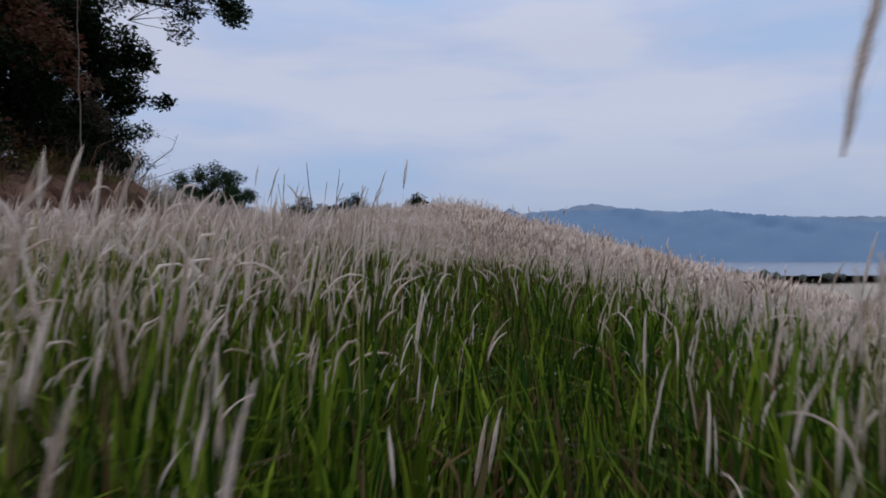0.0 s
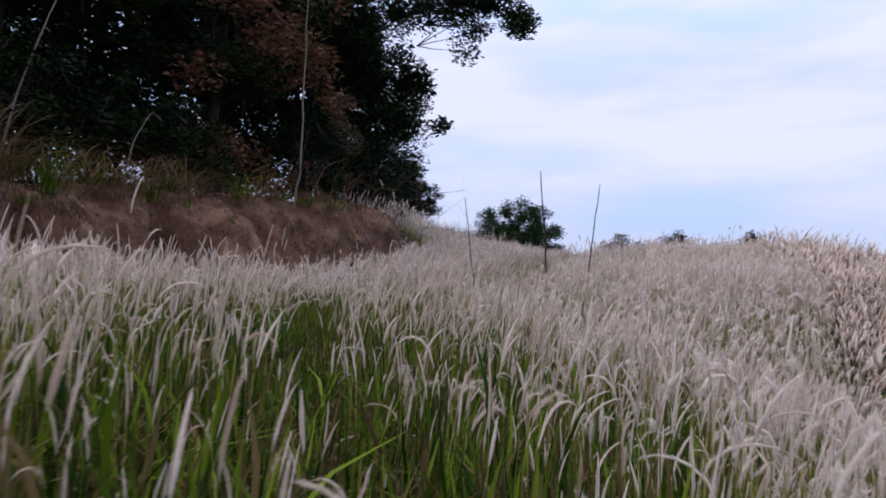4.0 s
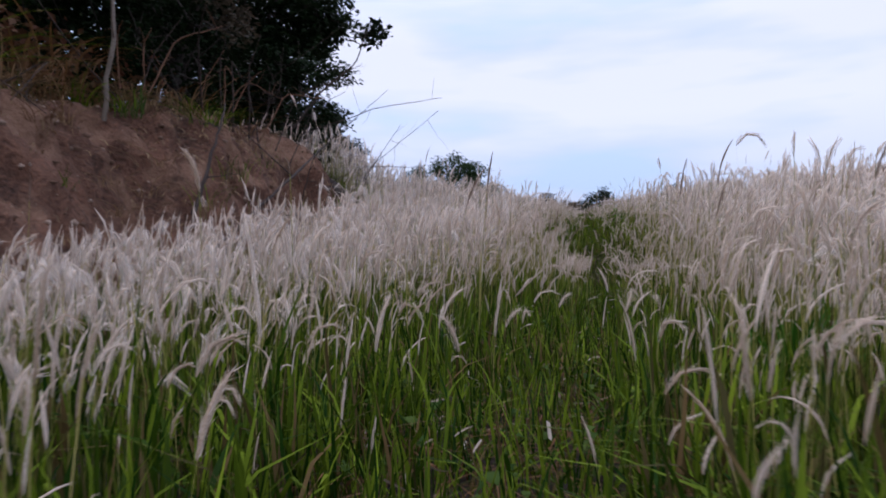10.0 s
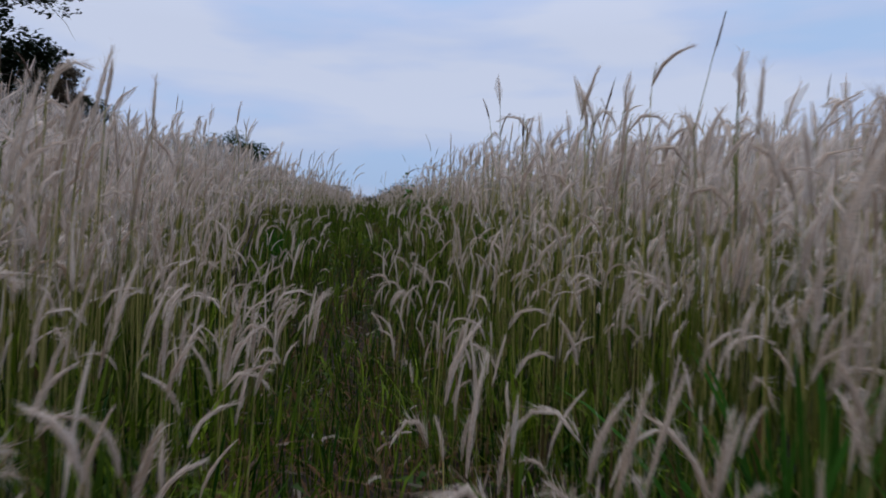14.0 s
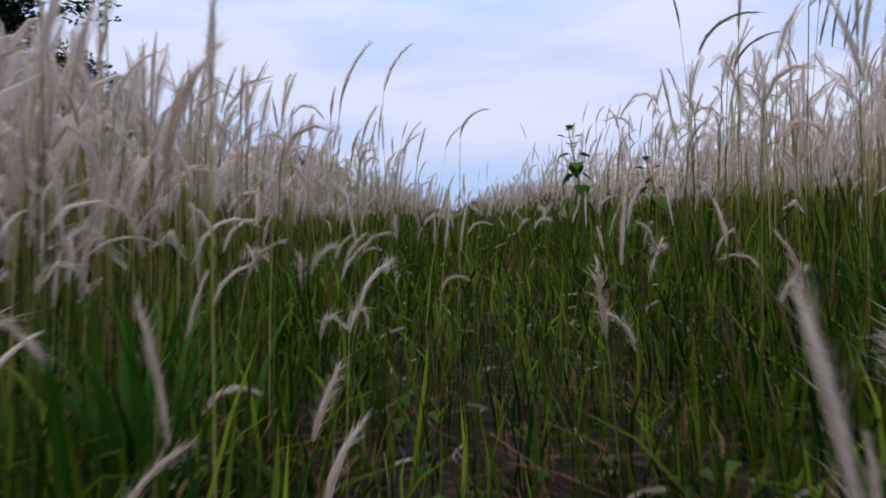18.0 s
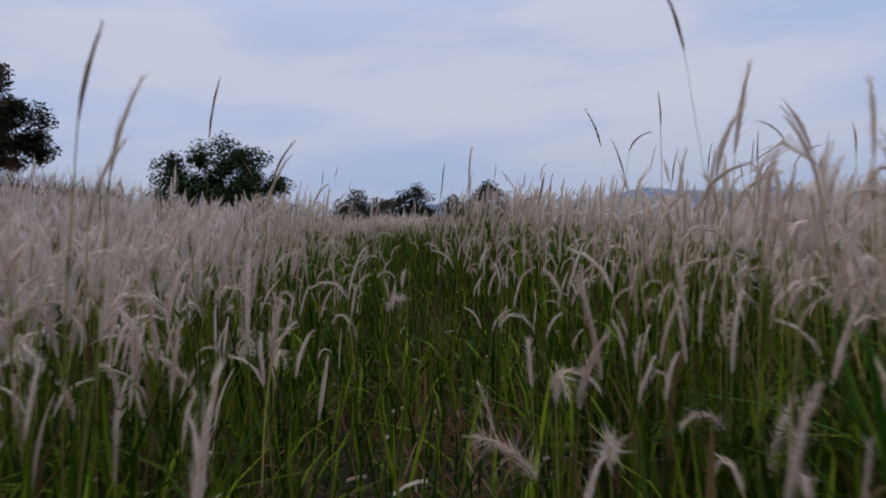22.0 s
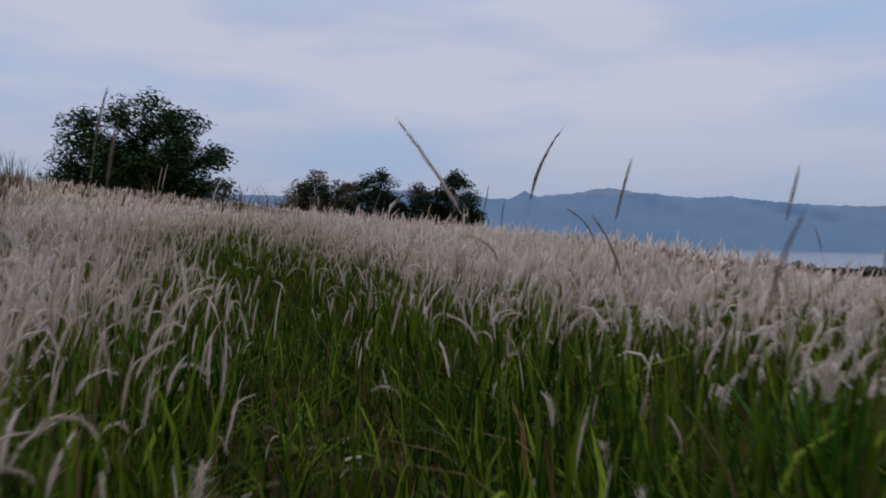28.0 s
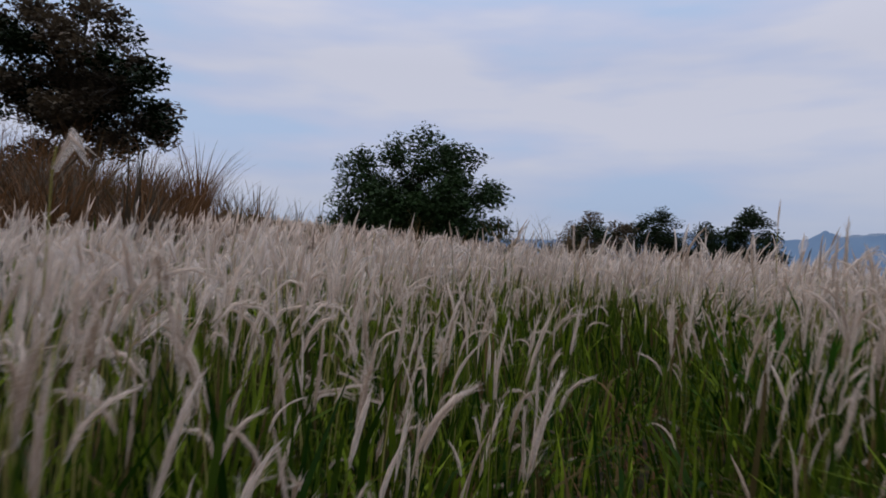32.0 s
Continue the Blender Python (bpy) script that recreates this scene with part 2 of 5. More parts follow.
M_LITTER = material("pale_litter", (0.42, 0.36, 0.30), 0.9, 0.3, 2, 40, 0, island=0.9, other=(0.13, 0.08, 0.05), translucent=0.2, spec=0.1)
M_SPIKE = material("unripe_spike", (0.15, 0.10, 0.075), 0.85, 0.25, 2, 40, 0, island=0.8, other=(0.30, 0.22, 0.17), translucent=0.25, spec=0.1)
M_WATER = bpy.data.materials.new("lake_water")
M_WATER.use_nodes = True
_b = M_WATER.node_tree.nodes["Principled BSDF"]
_b.inputs["Base Color"].default_value, _b.inputs["Roughness"].default_value = (0.14, 0.16, 0.20, 1), 0.25


def hazed_range_material(name, haze_tint, haze_glow):
    """A far wooded range; the haze of evening air is painted on as bluish emission."""
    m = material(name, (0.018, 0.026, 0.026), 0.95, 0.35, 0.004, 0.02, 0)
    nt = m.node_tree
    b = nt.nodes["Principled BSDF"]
    b.inputs["Emission Color"].default_value = (*haze_tint, 1)
    b.inputs["Emission Strength"].default_value = haze_glow
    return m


# haze of the ranges sits in their emission colours, paler for the farther one
M_RANGE = hazed_range_material("far_range", (0.095, 0.170, 0.335), 0.85)
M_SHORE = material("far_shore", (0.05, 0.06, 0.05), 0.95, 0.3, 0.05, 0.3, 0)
M_RANGE_BACK = hazed_range_material("farther_range", (0.15, 0.21, 0.36), 0.8)

# ---- building blocks ----


def thing(name, label, category, group="", at=(0, 0, 0)):
    ob = new(name)
    ob.location = at
    ob.empty_display_size = 0.2
    return tagged(ob, label, category, group)


def mesh_object(name, verts, tris, mat, parent=None, label="", smooth=True):
    """One mesh from arrays of points and triangles."""
    verts, tris = np.asarray(verts, np.float32), np.asarray(tris, np.int32)
    me = bpy.data.meshes.new(name)
    me.vertices.add(len(verts))
    me.vertices.foreach_set("co", verts.ravel())
    k = tris.shape[1]
    me.loops.add(tris.size)
    me.loops.foreach_set("vertex_index", tris.ravel())
    me.polygons.add(len(tris))
    me.polygons.foreach_set("loop_start", np.arange(0, tris.size, k, dtype=np.int32))
    me.polygons.foreach_set("use_smooth", np.full(len(tris), smooth))
    me.update(calc_edges=True)
    me.materials.append(mat)
    ob = new(name, me)
    if parent:
        ob.parent = parent
    if label:
        ob["label"] = label
    return ob


def gather(parts):
    """Joins (points, triangles) pairs."""
    V, F, n = [], [], 0
    for v, f in parts:
        V.append(v)
        F.append(np.asarray(f) + n)
        n += len(v)
    return np.concatenate(V), np.concatenate(F)


def strew(templates, which, pos, turn, size, lift=None, stretch=None):
    """Lays templates at many places: pos (n, 3), turn about z, size; which template each takes; lift raises one, stretch draws it out upwards."""
    parts = []
    for k, (tv, tf) in enumerate(templates):
        sel = np.where(which == k)[0]
        if not len(sel):
            continue
        c, s, z = np.cos(turn[sel])[:, None], np.sin(turn[sel])[:, None], size[sel][:, None]
        v = np.empty((len(sel), len(tv), 3), np.float32)
        v[..., 0] = (tv[:, 0] * c - tv[:, 1] * s) * z + pos[sel, 0:1]
        v[..., 1] = (tv[:, 0] * s + tv[:, 1] * c) * z + pos[sel, 1:2]
        v[..., 2] = tv[:, 2] * z * (1 if stretch is None else stretch[sel][:, None]) + pos[sel, 2:3] + (0 if lift is None else lift[sel][:, None])
        f = tf[None] + (np.arange(len(sel)) * len(tv))[:, None, None]
        parts.append((v.reshape(-1, 3), f.reshape(-1, tf.shape[1])))
    return gather(parts)


def tube(points, radii, sides=6):
    """A tapered tube along points."""
    points, radii = np.asarray(points, float), np.asarray(radii, float)
    n = len(points)
    tang = np.gradient(points, axis=0)
    tang /= np.linalg.norm(tang, axis=1, keepdims=True) + 1e-9
    ref = np.array([0.31, 0.95, 0.1])
    a = np.cross(tang, ref)
    a /= np.linalg.norm(a, axis=1, keepdims=True) + 1e-9
    b = np.cross(tang, a)
    th = np.arange(sides) * 2 * np.pi / sides
    v = points[:, None] + radii[:, None, None] * (np.cos(th)[None, :, None] * a[:, None] + np.sin(th)[None, :, None] * b[:, None])
    f = []
    for i in range(n - 1):
        for j in range(sides):
            p, q = i * sides + j, i * sides + (j + 1) % sides
            f += [(p, q, q + sides), (p, q + sides, p + sides)]
    for j in range(1, sides - 1):
        f.append(((n - 1) * sides, (n - 1) * sides + j, (n - 1) * sides + j + 1))
    return v.reshape(-1, 3), np.array(f)


def smooth01(a, b, x):
    t = np.clip((x - a) / (b - a), 0, 1)
    return t * t * (3 - 2 * t)


def wobble(x, y, seed, scale):
    """Cheap smooth noise of the plan, about -1 to 1."""
    r = np.random.RandomState(seed)
    out = 0
    for k in range(5):
        a, f, p = r.uniform(0, 6.28), scale * r.uniform(0.6, 1.7), r.uniform(0, 6.28)
        out = out + np.sin((x * np.cos(a) + y * np.sin(a)) * f + p)
    return out / 2.6


# ---- lie of the land: the trodden trail, the rise, the bank ----
TRAIL_Y = np.array([-4, 0.4, 1.9, 3.9, 6, 7.1, 8.5, 10, 11.4, 13.1, 15.2, 17.3, 18.8, 20.2, 21.8, 23.8, 25.3, 27.4, 30, 32.3, 33.7, 37, 44, 60, 100, 150, 220])
TRAIL_X = np.array([-0.3, -0.18, 0.05, 0, -0.2, -1.4, -2.5, -3.1, -3.85, -4.02, -4.05, -4.4, -4.75, -4.85, -5.05, -5.5, -5.55, -6.1, -6.25, -7.1, -7.9, -8.5, -9.4, -11, -12, -13, -14])
TRAIL_Z = np.array([-0.1, -0.04, 0.03, 0.17, 0.31, 0.37, 0.48, 0.47, 0.42, 0.47, 0.56, 0.57, 0.72, 0.98, 1.23, 1.43, 1.46, 1.78, 1.78, 1.83, 1.95, 2.12, 2.36, 3.0, 3.6, 4.2, 3.0])
BANK_FOOT, BANK_TOP = -7.2, -8.75


def trail_x(y):
    return np.interp(y, TRAIL_Y, TRAIL_X)


def bank_line(y):
    """How far the bank's edge wanders."""
    return 0.22 * np.sin(y * 0.9) + 0.12 * np.sin(y * 2.3 + 1.0) + 0.9 * smooth01(9, 2, y) * -1


def land(x, y):
    x, y = np.asarray(x, float), np.asarray(y, float)
    p = np.interp(y, TRAIL_Y, TRAIL_Z)
    d = x - trail_x(y)
    left = np.clip(-d - 1.2, 0, None)
    rise = (np.interp(y, [21, 26], [0.2, 0.078]) * np.minimum(left, 4.5) + 0.08 * np.clip(left - 4.5, 0, 30)) * smooth01(13.5, 21, y) + 0.02 * np.minimum(left, 6)
    start = np.interp(y, [0, 9, 15, 22, 40], [0.9, 1.6, 3.5, 4.2, 5.1])
    right = np.clip(d - start, 0, None)
    fall = np.interp(y, [0, 12, 18], [0.17, 0.18, 0.26]) * right * right / (right + 2.0)
    up_right = 0.035 * np.clip(d - 0.5, 0, 3.5) * smooth01(9, 5, d) * smooth01(14, 20, y) * smooth01(25.5, 21, y)
    tilt = 0.24 * np.clip(d - 0.3, 0, 9) * smooth01(16, 9, y) + 0.074 * np.clip(d - 0.6, 0, 14) * smooth01(24, 30, y)
    # beyond the brow the ground ahead sinks below the shoulder with the round tree
    dip = 0.62 * smooth01(-9.5, 0.5, d) * smooth01(35, 56, y) * smooth01(150, 100, y)
    z = p + rise - fall - tilt - dip + up_right + 0.035 * wobble(x, y, 3, 1.3)
    # the cut bank and the wooded shelf behind it
    e = bank_line(y)
    top = np.interp(y, [-10, 5, 7, 10, 15, 17, 19, 24, 40], [1.45, 1.5, 1.6, 1.85, 2.28, 2.5, 2.66, 2.8, 3.2])
    up = smooth01(BANK_FOOT + e, BANK_TOP + e, x)
    fade = smooth01(22.0, 18.2, y)
    shelf = np.where(x < BANK_TOP, (BANK_TOP - x) * 0.03, 0)
    bank = p * 0.6 + 0.2 + (top - p * 0.6 - 0.2) * up + shelf
    z = np.where(up > 0.01, np.maximum(z, z * (1 - fade) + bank * fade), z)
    # far off the hill falls away to the lake
    r = np.hypot(x, y - 30)
    far = smooth01(130, 900, r)
    z = z * (1 - far) + -24.0 * far
    return z


def axis(lo, hi, fine, far):
    a = list(np.arange(lo, hi + 1e-6, fine))
    s, v = fine, hi
    while v < far:
        s *= 1.35
        v += s
        a.append(v)
    s, v = fine, lo
    while v > -far:
        s *= 1.35
        v -= s
        a.insert(0, v)
    return np.array(a)


def grid_faces(nx, ny):
    i, j = np.meshgrid(np.arange(nx - 1), np.arange(ny - 1), indexing="ij")
    a = (i * ny + j).ravel()
    return np.stack([a, a + ny, a + ny + 1, a + 1], 1)


def build_ground():
    xs, ys = axis(-14, 12, 0.26, 4200), axis(-4, 42, 0.33, 4200)
    X, Y = np.meshgrid(xs, ys, indexing="ij")
    Z = land(X, Y)
    e = bank_line(Y)
    Z = Z - 0.6 * smooth01(BANK_FOOT + e + 0.2, BANK_FOOT + e - 0.25, X) * smooth01(BANK_TOP + e - 0.45, BANK_TOP + e - 0.1, X) * smooth01(19.8, 18.6, Y) * smooth01(1.0, 1.8, Y)
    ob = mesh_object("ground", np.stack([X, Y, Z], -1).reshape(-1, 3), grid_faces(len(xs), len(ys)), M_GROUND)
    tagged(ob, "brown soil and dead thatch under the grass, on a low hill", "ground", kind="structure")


def lumps(a, b, seed, octaves=4):
    """Value noise over a plane, in octaves, about -1 to 1."""
    r = np.random.RandomState(seed)
    out, amp = 0, 1.0
    for _ in range(octaves):
        tab = r.uniform(-1, 1, (64, 64))
        i, j = np.floor(a).astype(int), np.floor(b).astype(int)
        u, v = a - i, b - j
        u, v = u * u * (3 - 2 * u), v * v * (3 - 2 * v)
        i, j, i1, j1 = i % 64, j % 64, (i + 1) % 64, (j + 1) % 64
        out = out + amp * ((tab[i, j] * (1 - u) + tab[i1, j] * u) * (1 - v) + (tab[i, j1] * (1 - u) + tab[i1, j1] * u) * v)
        a, b, amp = a * 2.1, b * 2.1, amp * 0.55
    return out


def build_bank():
    ys, us = np.arange(1.0, 20.4, 0.05), np.linspace(0, 1, 56)
    Y, U = np.meshgrid(ys, us, indexing="ij")
    e = bank_line(Y)
    X = BANK_FOOT + 0.25 + e + (BANK_TOP - BANK_FOOT - 0.75) * U
    # slumped and gullied face
    rough = 0.12 * lumps(Y * 0.9, U * 2.0, 11, 2) - 0.07 * np.abs(lumps(Y * 1.4, U * 2.8, 12, 3)) + 0.13 * lumps(Y * 3.4, U * 6, 13, 5) - 0.16 * np.clip(lumps(Y * 2.2, U * 4.5, 17, 2) - 0.45, 0, 1)
    # washed-out hollows near the foot
    rh = np.random.RandomState(19)
    for _ in range(16):
        hy, hu, hw = rh.uniform(6, 17.5), rh.uniform(0.12, 0.5), rh.uniform(0.08, 0.2)
        rough = rough - rh.uniform(0.2, 0.42) * np.exp(-((Y - hy) / hw) ** 2 - ((U - hu) / 0.075) ** 2)
    fade = smooth01(20.3, 18.6, Y)
    Z = land(X, Y) + 0.03 + 0.4 * rough * fade - 0.3 * (1 - fade) - 0.25 * (U < 0.02)
    X = X + rough * fade
    ob = mesh_object("earth_bank", np.stack([X, Y, Z], -1).reshape(-1, 3), grid_faces(len(ys), len(us)), M_EARTH)
    tagged(ob, "steep bank of bare reddish-brown earth, slumped and gullied", "bank", kind="structure")
    # clods and stones lying on the face
    r = np.random.RandomState(5)
    iv = np.array([(1, 0, 0), (-1, 0, 0), (0, 1, 0), (0, -1, 0), (0, 0, 1), (0, 0, -1)], float)
    it = np.array([(4, 0, 2), (4, 2, 1), (4, 1, 3), (4, 3, 0), (5, 2, 0), (5, 1, 2), (5, 3, 1), (5, 0, 3)])
    temps = []
    for k in range(6):
        temps.append((iv * (1 + 0.7 * (r.rand(len(iv), 1) - 0.5)) * r.uniform(0.5, 1.3, 3), it))
    n = 6500
    i, j = r.randint(2, len(ys) - 2, n), np.minimum((r.rand(n) ** 1.3 * 55).astype(int), 55)
    pos = np.stack([X[i, j], Y[i, j], Z[i, j]], 1)
    v, f = strew(temps, r.randint(0, 6, n), pos, r.rand(n) * 6.28, 0.006 + 0.04 * r.rand(n) ** 4)
    tagged(mesh_object("loose_clods", v, f, M_CLOD), "crumbled earth clods and pale stones on the bank", "clods", kind="stuff")
    # dead leaves, roots and twigs lying on the face
    n = 9000
    temps = []
    for k in range(8):
        t = np.linspace(0, 1, 4)
        ln, w = r.uniform(0.03, 0.13), r.uniform(0.003, 0.009)
        mid = np.stack([ln * t, 0.25 * ln * np.sin(t * r.uniform(1, 5)), 0.015 + 0.03 * np.sin(np.pi * t) - 0.3 * ln * t], 1)
        temps.append((np.concatenate([mid - (0, w, 0), mid + (0, w, 0.004)]), np.array([q for i in range(3) for q in ((i, i + 1, i + 5), (i, i + 5, i + 4))])))
    i, j = r.randint(2, len(ys) - 2, n), r.randint(2, 55, n)
    drift = r.rand(n) < 0.2 + 0.8 * smooth01(0.0, 0.5, lumps(Y[i, j] * 1.3, U[i, j] * 3, 23, 3))
    i, j, n = i[drift], j[drift], int(drift.sum())
    pos = np.stack([X[i, j], Y[i, j], Z[i, j]], 1)
    v, f = strew(temps, r.randint(0, 8, n), pos, r.normal(0, 1.2, n), r.uniform(0.6, 1.5, n))
    tagged(mesh_object("bank_litter", v, f, M_DRY), "dead leaves, straw and roots on the bare bank", "litter", kind="stuff")


def build_distance():
    # lake
    v = [(-4000, 700, -21), (4000, 700, -21), (4000, 4200, -21), (-4000, 4200, -21)]
    tagged(mesh_object("lake", v, [(0, 1, 2, 3)], M_WATER), "pale still lake under the evening sky", "water", kind="structure")
    # two ranges, one behind the other; heights over the lake by bearing
    def range_mesh(name, mat, dist, bearings, tops, seed, label):
        az = np.radians(np.linspace(-75, 75, 900))
        b = np.degrees(az)
        h = np.interp(b, bearings, tops)
        h = h + 0.04 * wobble(b, 0 * b, seed, 1.1) + 0.06 * np.abs(wobble(b, 0 * b, seed + 1, 2.6)) + 0.05 * wobble(b, 0 * b, seed + 2, 8) + 0.025 * wobble(b, 0 * b, seed + 5, 21)
        rows = []
        for k, s in enumerate(np.linspace(0, 1, 9)):
            rr = dist * (0.86 + 0.14 * s) * (1 + 0.012 * wobble(b * (1 + k * 0.2), 0 * b + k * 2, seed + 3, 0.6))
            z = -22 + (dist * np.tan(np.radians(np.maximum(h, 0.1))) + 22) * s ** 0.8
            rows.append(np.stack([rr * np.sin(az), rr * np.cos(az), z], -1))
        V = np.stack(rows, 1)
        tagged(mesh_object(name, V.reshape(-1, 3), grid_faces(len(az), 9), mat), label, "mountains", kind="structure")
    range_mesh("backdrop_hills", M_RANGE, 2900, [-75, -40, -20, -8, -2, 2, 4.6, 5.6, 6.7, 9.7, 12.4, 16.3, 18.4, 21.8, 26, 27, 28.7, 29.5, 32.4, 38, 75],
               [2.5, 3.0, 3.2, 3.1, 3.3, 3.3, 3.5, 4.1, 3.5, 3.75, 3.85, 3.9, 3.45, 3.65, 3.05, 3.15, 2.75, 2.85, 2.4, 2.2, 2.0], 31, "long wooded mountain range across the lake, blue haze painted on as emission")
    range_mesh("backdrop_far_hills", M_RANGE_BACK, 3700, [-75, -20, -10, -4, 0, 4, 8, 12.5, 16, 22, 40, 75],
               [2.5, 3.0, 3.4, 4.0, 3.7, 3.3, 3.8, 4.3, 3.9, 3.2, 2.4, 2.0], 41, "paler mountain range behind, thicker haze painted on as emission")
    # dark wooded near shore of the lake
    r = np.random.RandomState(8)
    n = 34
    a = np.radians(r.uniform(12, 46, n))
    d = r.uniform(730, 820, n)
    tv, tf = [], []
    ico = bmesh.new()
    bmesh.ops.create_icosphere(ico, subdivisions=1, radius=1)
    iv = np.array([q.co[:] for q in ico.verts])
    it = np.array([[q.index for q in f.verts] for f in ico.faces])
    ico.free()
    temps = [(iv * (1 + 0.5 * (r.rand(len(iv), 1) - 0.5)), it) for _ in range(5)]
    pos = np.stack([d * np.sin(a), d * np.cos(a), np.full(n, -21.0)], 1)
    v, f = strew(temps, r.randint(0, 5, n), pos, r.rand(n) * 6, r.uniform(2.5, 6.5, n))
    tagged(mesh_object("shore_woods", v, f, M_SHORE), "dark line of woods along the lake shore", "woods", kind="stuff")


build_ground()
build_bank()
build_distance()

# ---- grass ----


def spindle(a, b, c, fat, r):
    """A far plume: three-sided, swollen at b."""
    th = np.array([0, 2.1, 4.2]) + r.uniform(0, 2)
    ring = b + fat * np.stack([np.cos(th), np.sin(th), 0.3 * np.sin(th)], 1)
    return np.concatenate([[a], ring, [c]]), np.array([(0, 1, 2), (0, 2, 3), (0, 3, 1), (4, 2, 1), (4, 3, 2), (4, 1, 3)])


def plume_template(r, detail, tall, droop, length, fat, loose=False, shaggy=0, plain=False, blown=1.0):
    """One flowering stalk that bends towards +x: the culm and the plume, each as points and triangles. detail 3 (near) to 0 (far)."""
    sides, rings, hairs, stem_steps = ((3, 0, 0, 1), (3, 0, 0, 1), (3, 1, 4, 2) if loose else (3, 2, 2, 2), (3, 2, 80, 3) if loose else (3, 4, 14, 3))[detail]
    hairs = shaggy or hairs
    if plain:
        rings, hairs = 1, 0
    lean = r.uniform(0.02, 0.12)
    s = np.linspace(0, 1, stem_steps + 1)
    base = np.stack([lean * s ** 2 * tall, 0 * s, s * tall], 1)
    ang = np.arctan2(2 * lean, 1.0)
    m = 10
    side_bend = r.uniform(-0.35, 0.35)
    head, p = [base[-1]], base[-1].copy()
    for k in range(m):
        ang += droop / m
        p = p + length / m * np.array([np.sin(ang), side_bend * (k / m) ** 2, np.cos(ang)])
        head.append(p)
    head = np.array(head)
    # culm: a narrow folded ribbon
    line = np.concatenate([base, head[2:3]]) if detail > 1 and not plain else np.stack([base[0], head[2]])
    n = len(line)
    w = np.linspace(0.0016, 0.001, n)[:, None] * (1, 1.2, 1.3, 3.0)[3 - detail]
    side = np.array([[0.5, 0.86, 0]])
    stem = (np.concatenate([line - w * side, line + w * side]), np.array([q for i in range(n - 1) for q in ((i, i + 1, n + i + 1), (i, n + i + 1, n + i))]))
    # plume: a soft brush that swells quickly and tapers to a fine tip
    u = np.linspace(0, 1, rings + 2) ** 0.85
    pts = np.stack([np.interp(u * m, np.arange(m + 1), head[:, q]) for q in range(3)], 1)
    rad = fat * (0.8 if loose else 1.0) * np.clip(np.sin(np.pi * (0.07 + 0.92 * u ** 0.75)), 0.02, 1) ** 0.7 * (r.uniform(0.8, 1.2, len(u)) if loose else r.uniform(0.62, 1.12, len(u)))
    rad[-1] = 0.0005
    core = tube(pts, rad, sides) if rings else spindle(head[0], head[4], head[-1], fat, r)
    tang = np.gradient(head, axis=0)
    tang /= np.linalg.norm(tang, axis=1, keepdims=True)
    V, F, off = [], [], len(core[0])
    for h in range(hairs):
        v = (h + r.rand()) / hairs * 0.97
        i = min(int(v * m), m - 1)
        c = head[i] + (head[i + 1] - head[i]) * (v * m - i)
        t = tang[i]
        sd = r.normal(size=3)
        sd -= t * (sd @ t)
        sd /= np.linalg.norm(sd)
        prof = 0.45 + 0.55 * np.sin(np.pi * min(1, 0.12 + v * 0.75))
        ln = length * r.uniform(0.12, 0.28) * (1.15 - 0.55 * v)
        out = (0.016 * blown if loose else 0.0062) * prof * r.uniform(0.05, 1.0) * r.choice([0.6, 1.0, 1.7])
        ww = np.cross(t, sd) * (0.006, 0.006, 0.0016, 0.0009)[detail] * r.uniform(0.6, 1.3)
        b0 = c + sd * fat * 0.6 * prof
        k = off + len(V)
        V += [b0 - ww, b0 + ww, c + t * ln + sd * out + np.array([0, 0, -0.15 * ln])]
        F += [(k, k + 1, k + 2)]
    if V:
        core = (np.concatenate([core[0], V]), np.concatenate([core[1], F]))
    # blown silk: a thin lopsided haze of hairs round the plume
    fluff = None
    if detail == 2 and loose:
        k = 1 if plain else 2
        u = np.linspace(0.02, 1.04, k + 1) if k > 1 else np.array([0.2, 0.75])
        c = np.stack([np.interp(np.clip(u, 0, 1) * m, np.arange(m + 1), head[:, q]) for q in range(3)], 1) + r.normal(0, 0.004, (k + 1, 3))
        c[:, 2] -= 0.012 * u
        wide = r.uniform(0.011, 0.018) if plain else r.uniform(0.007, 0.014)
        rr = np.clip(np.sin(np.pi * (0.08 + 0.85 * u)), 0.05, 1) * r.uniform(0.45, 1.5, k + 1) * wide * 1.2
        fv, ff = tube(c, rr, 3 if plain else 4)
        fluff = (fv + r.normal(0, 0.0032, fv.shape), ff)
    return stem, core, fluff


def blade_template(r, tall, wide, bend, seg):
    s = np.linspace(0, 1, seg + 1)
    x = bend * tall * s ** 2
    z = tall * (s - 0.35 * min(bend, 1.4) * s ** 3)
    w = wide * (1 - s) ** 0.6 * (0.6 + 0.8 * s)
    y = 0.02 * np.sin(s * 3 + r.rand() * 6)
    V = np.concatenate([np.stack([x, y - w / 2, z], 1), np.stack([x + 0.15 * w, y + w / 2, z], 1)])
    n = seg + 1
    F = []
    for i in range(seg):
        F += [(i, i + 1, n + i + 1), (i, n + i + 1, n + i)] if i < seg - 1 else [(i, i + 1, n + i)]
    return V, np.array(F)


def spots(r, x0, x1, y0, y1, per_m2):
    n = int((x1 - x0) * (y1 - y0) * per_m2)
    return r.uniform(x0, x1, n), r.uniform(y0, y1, n)


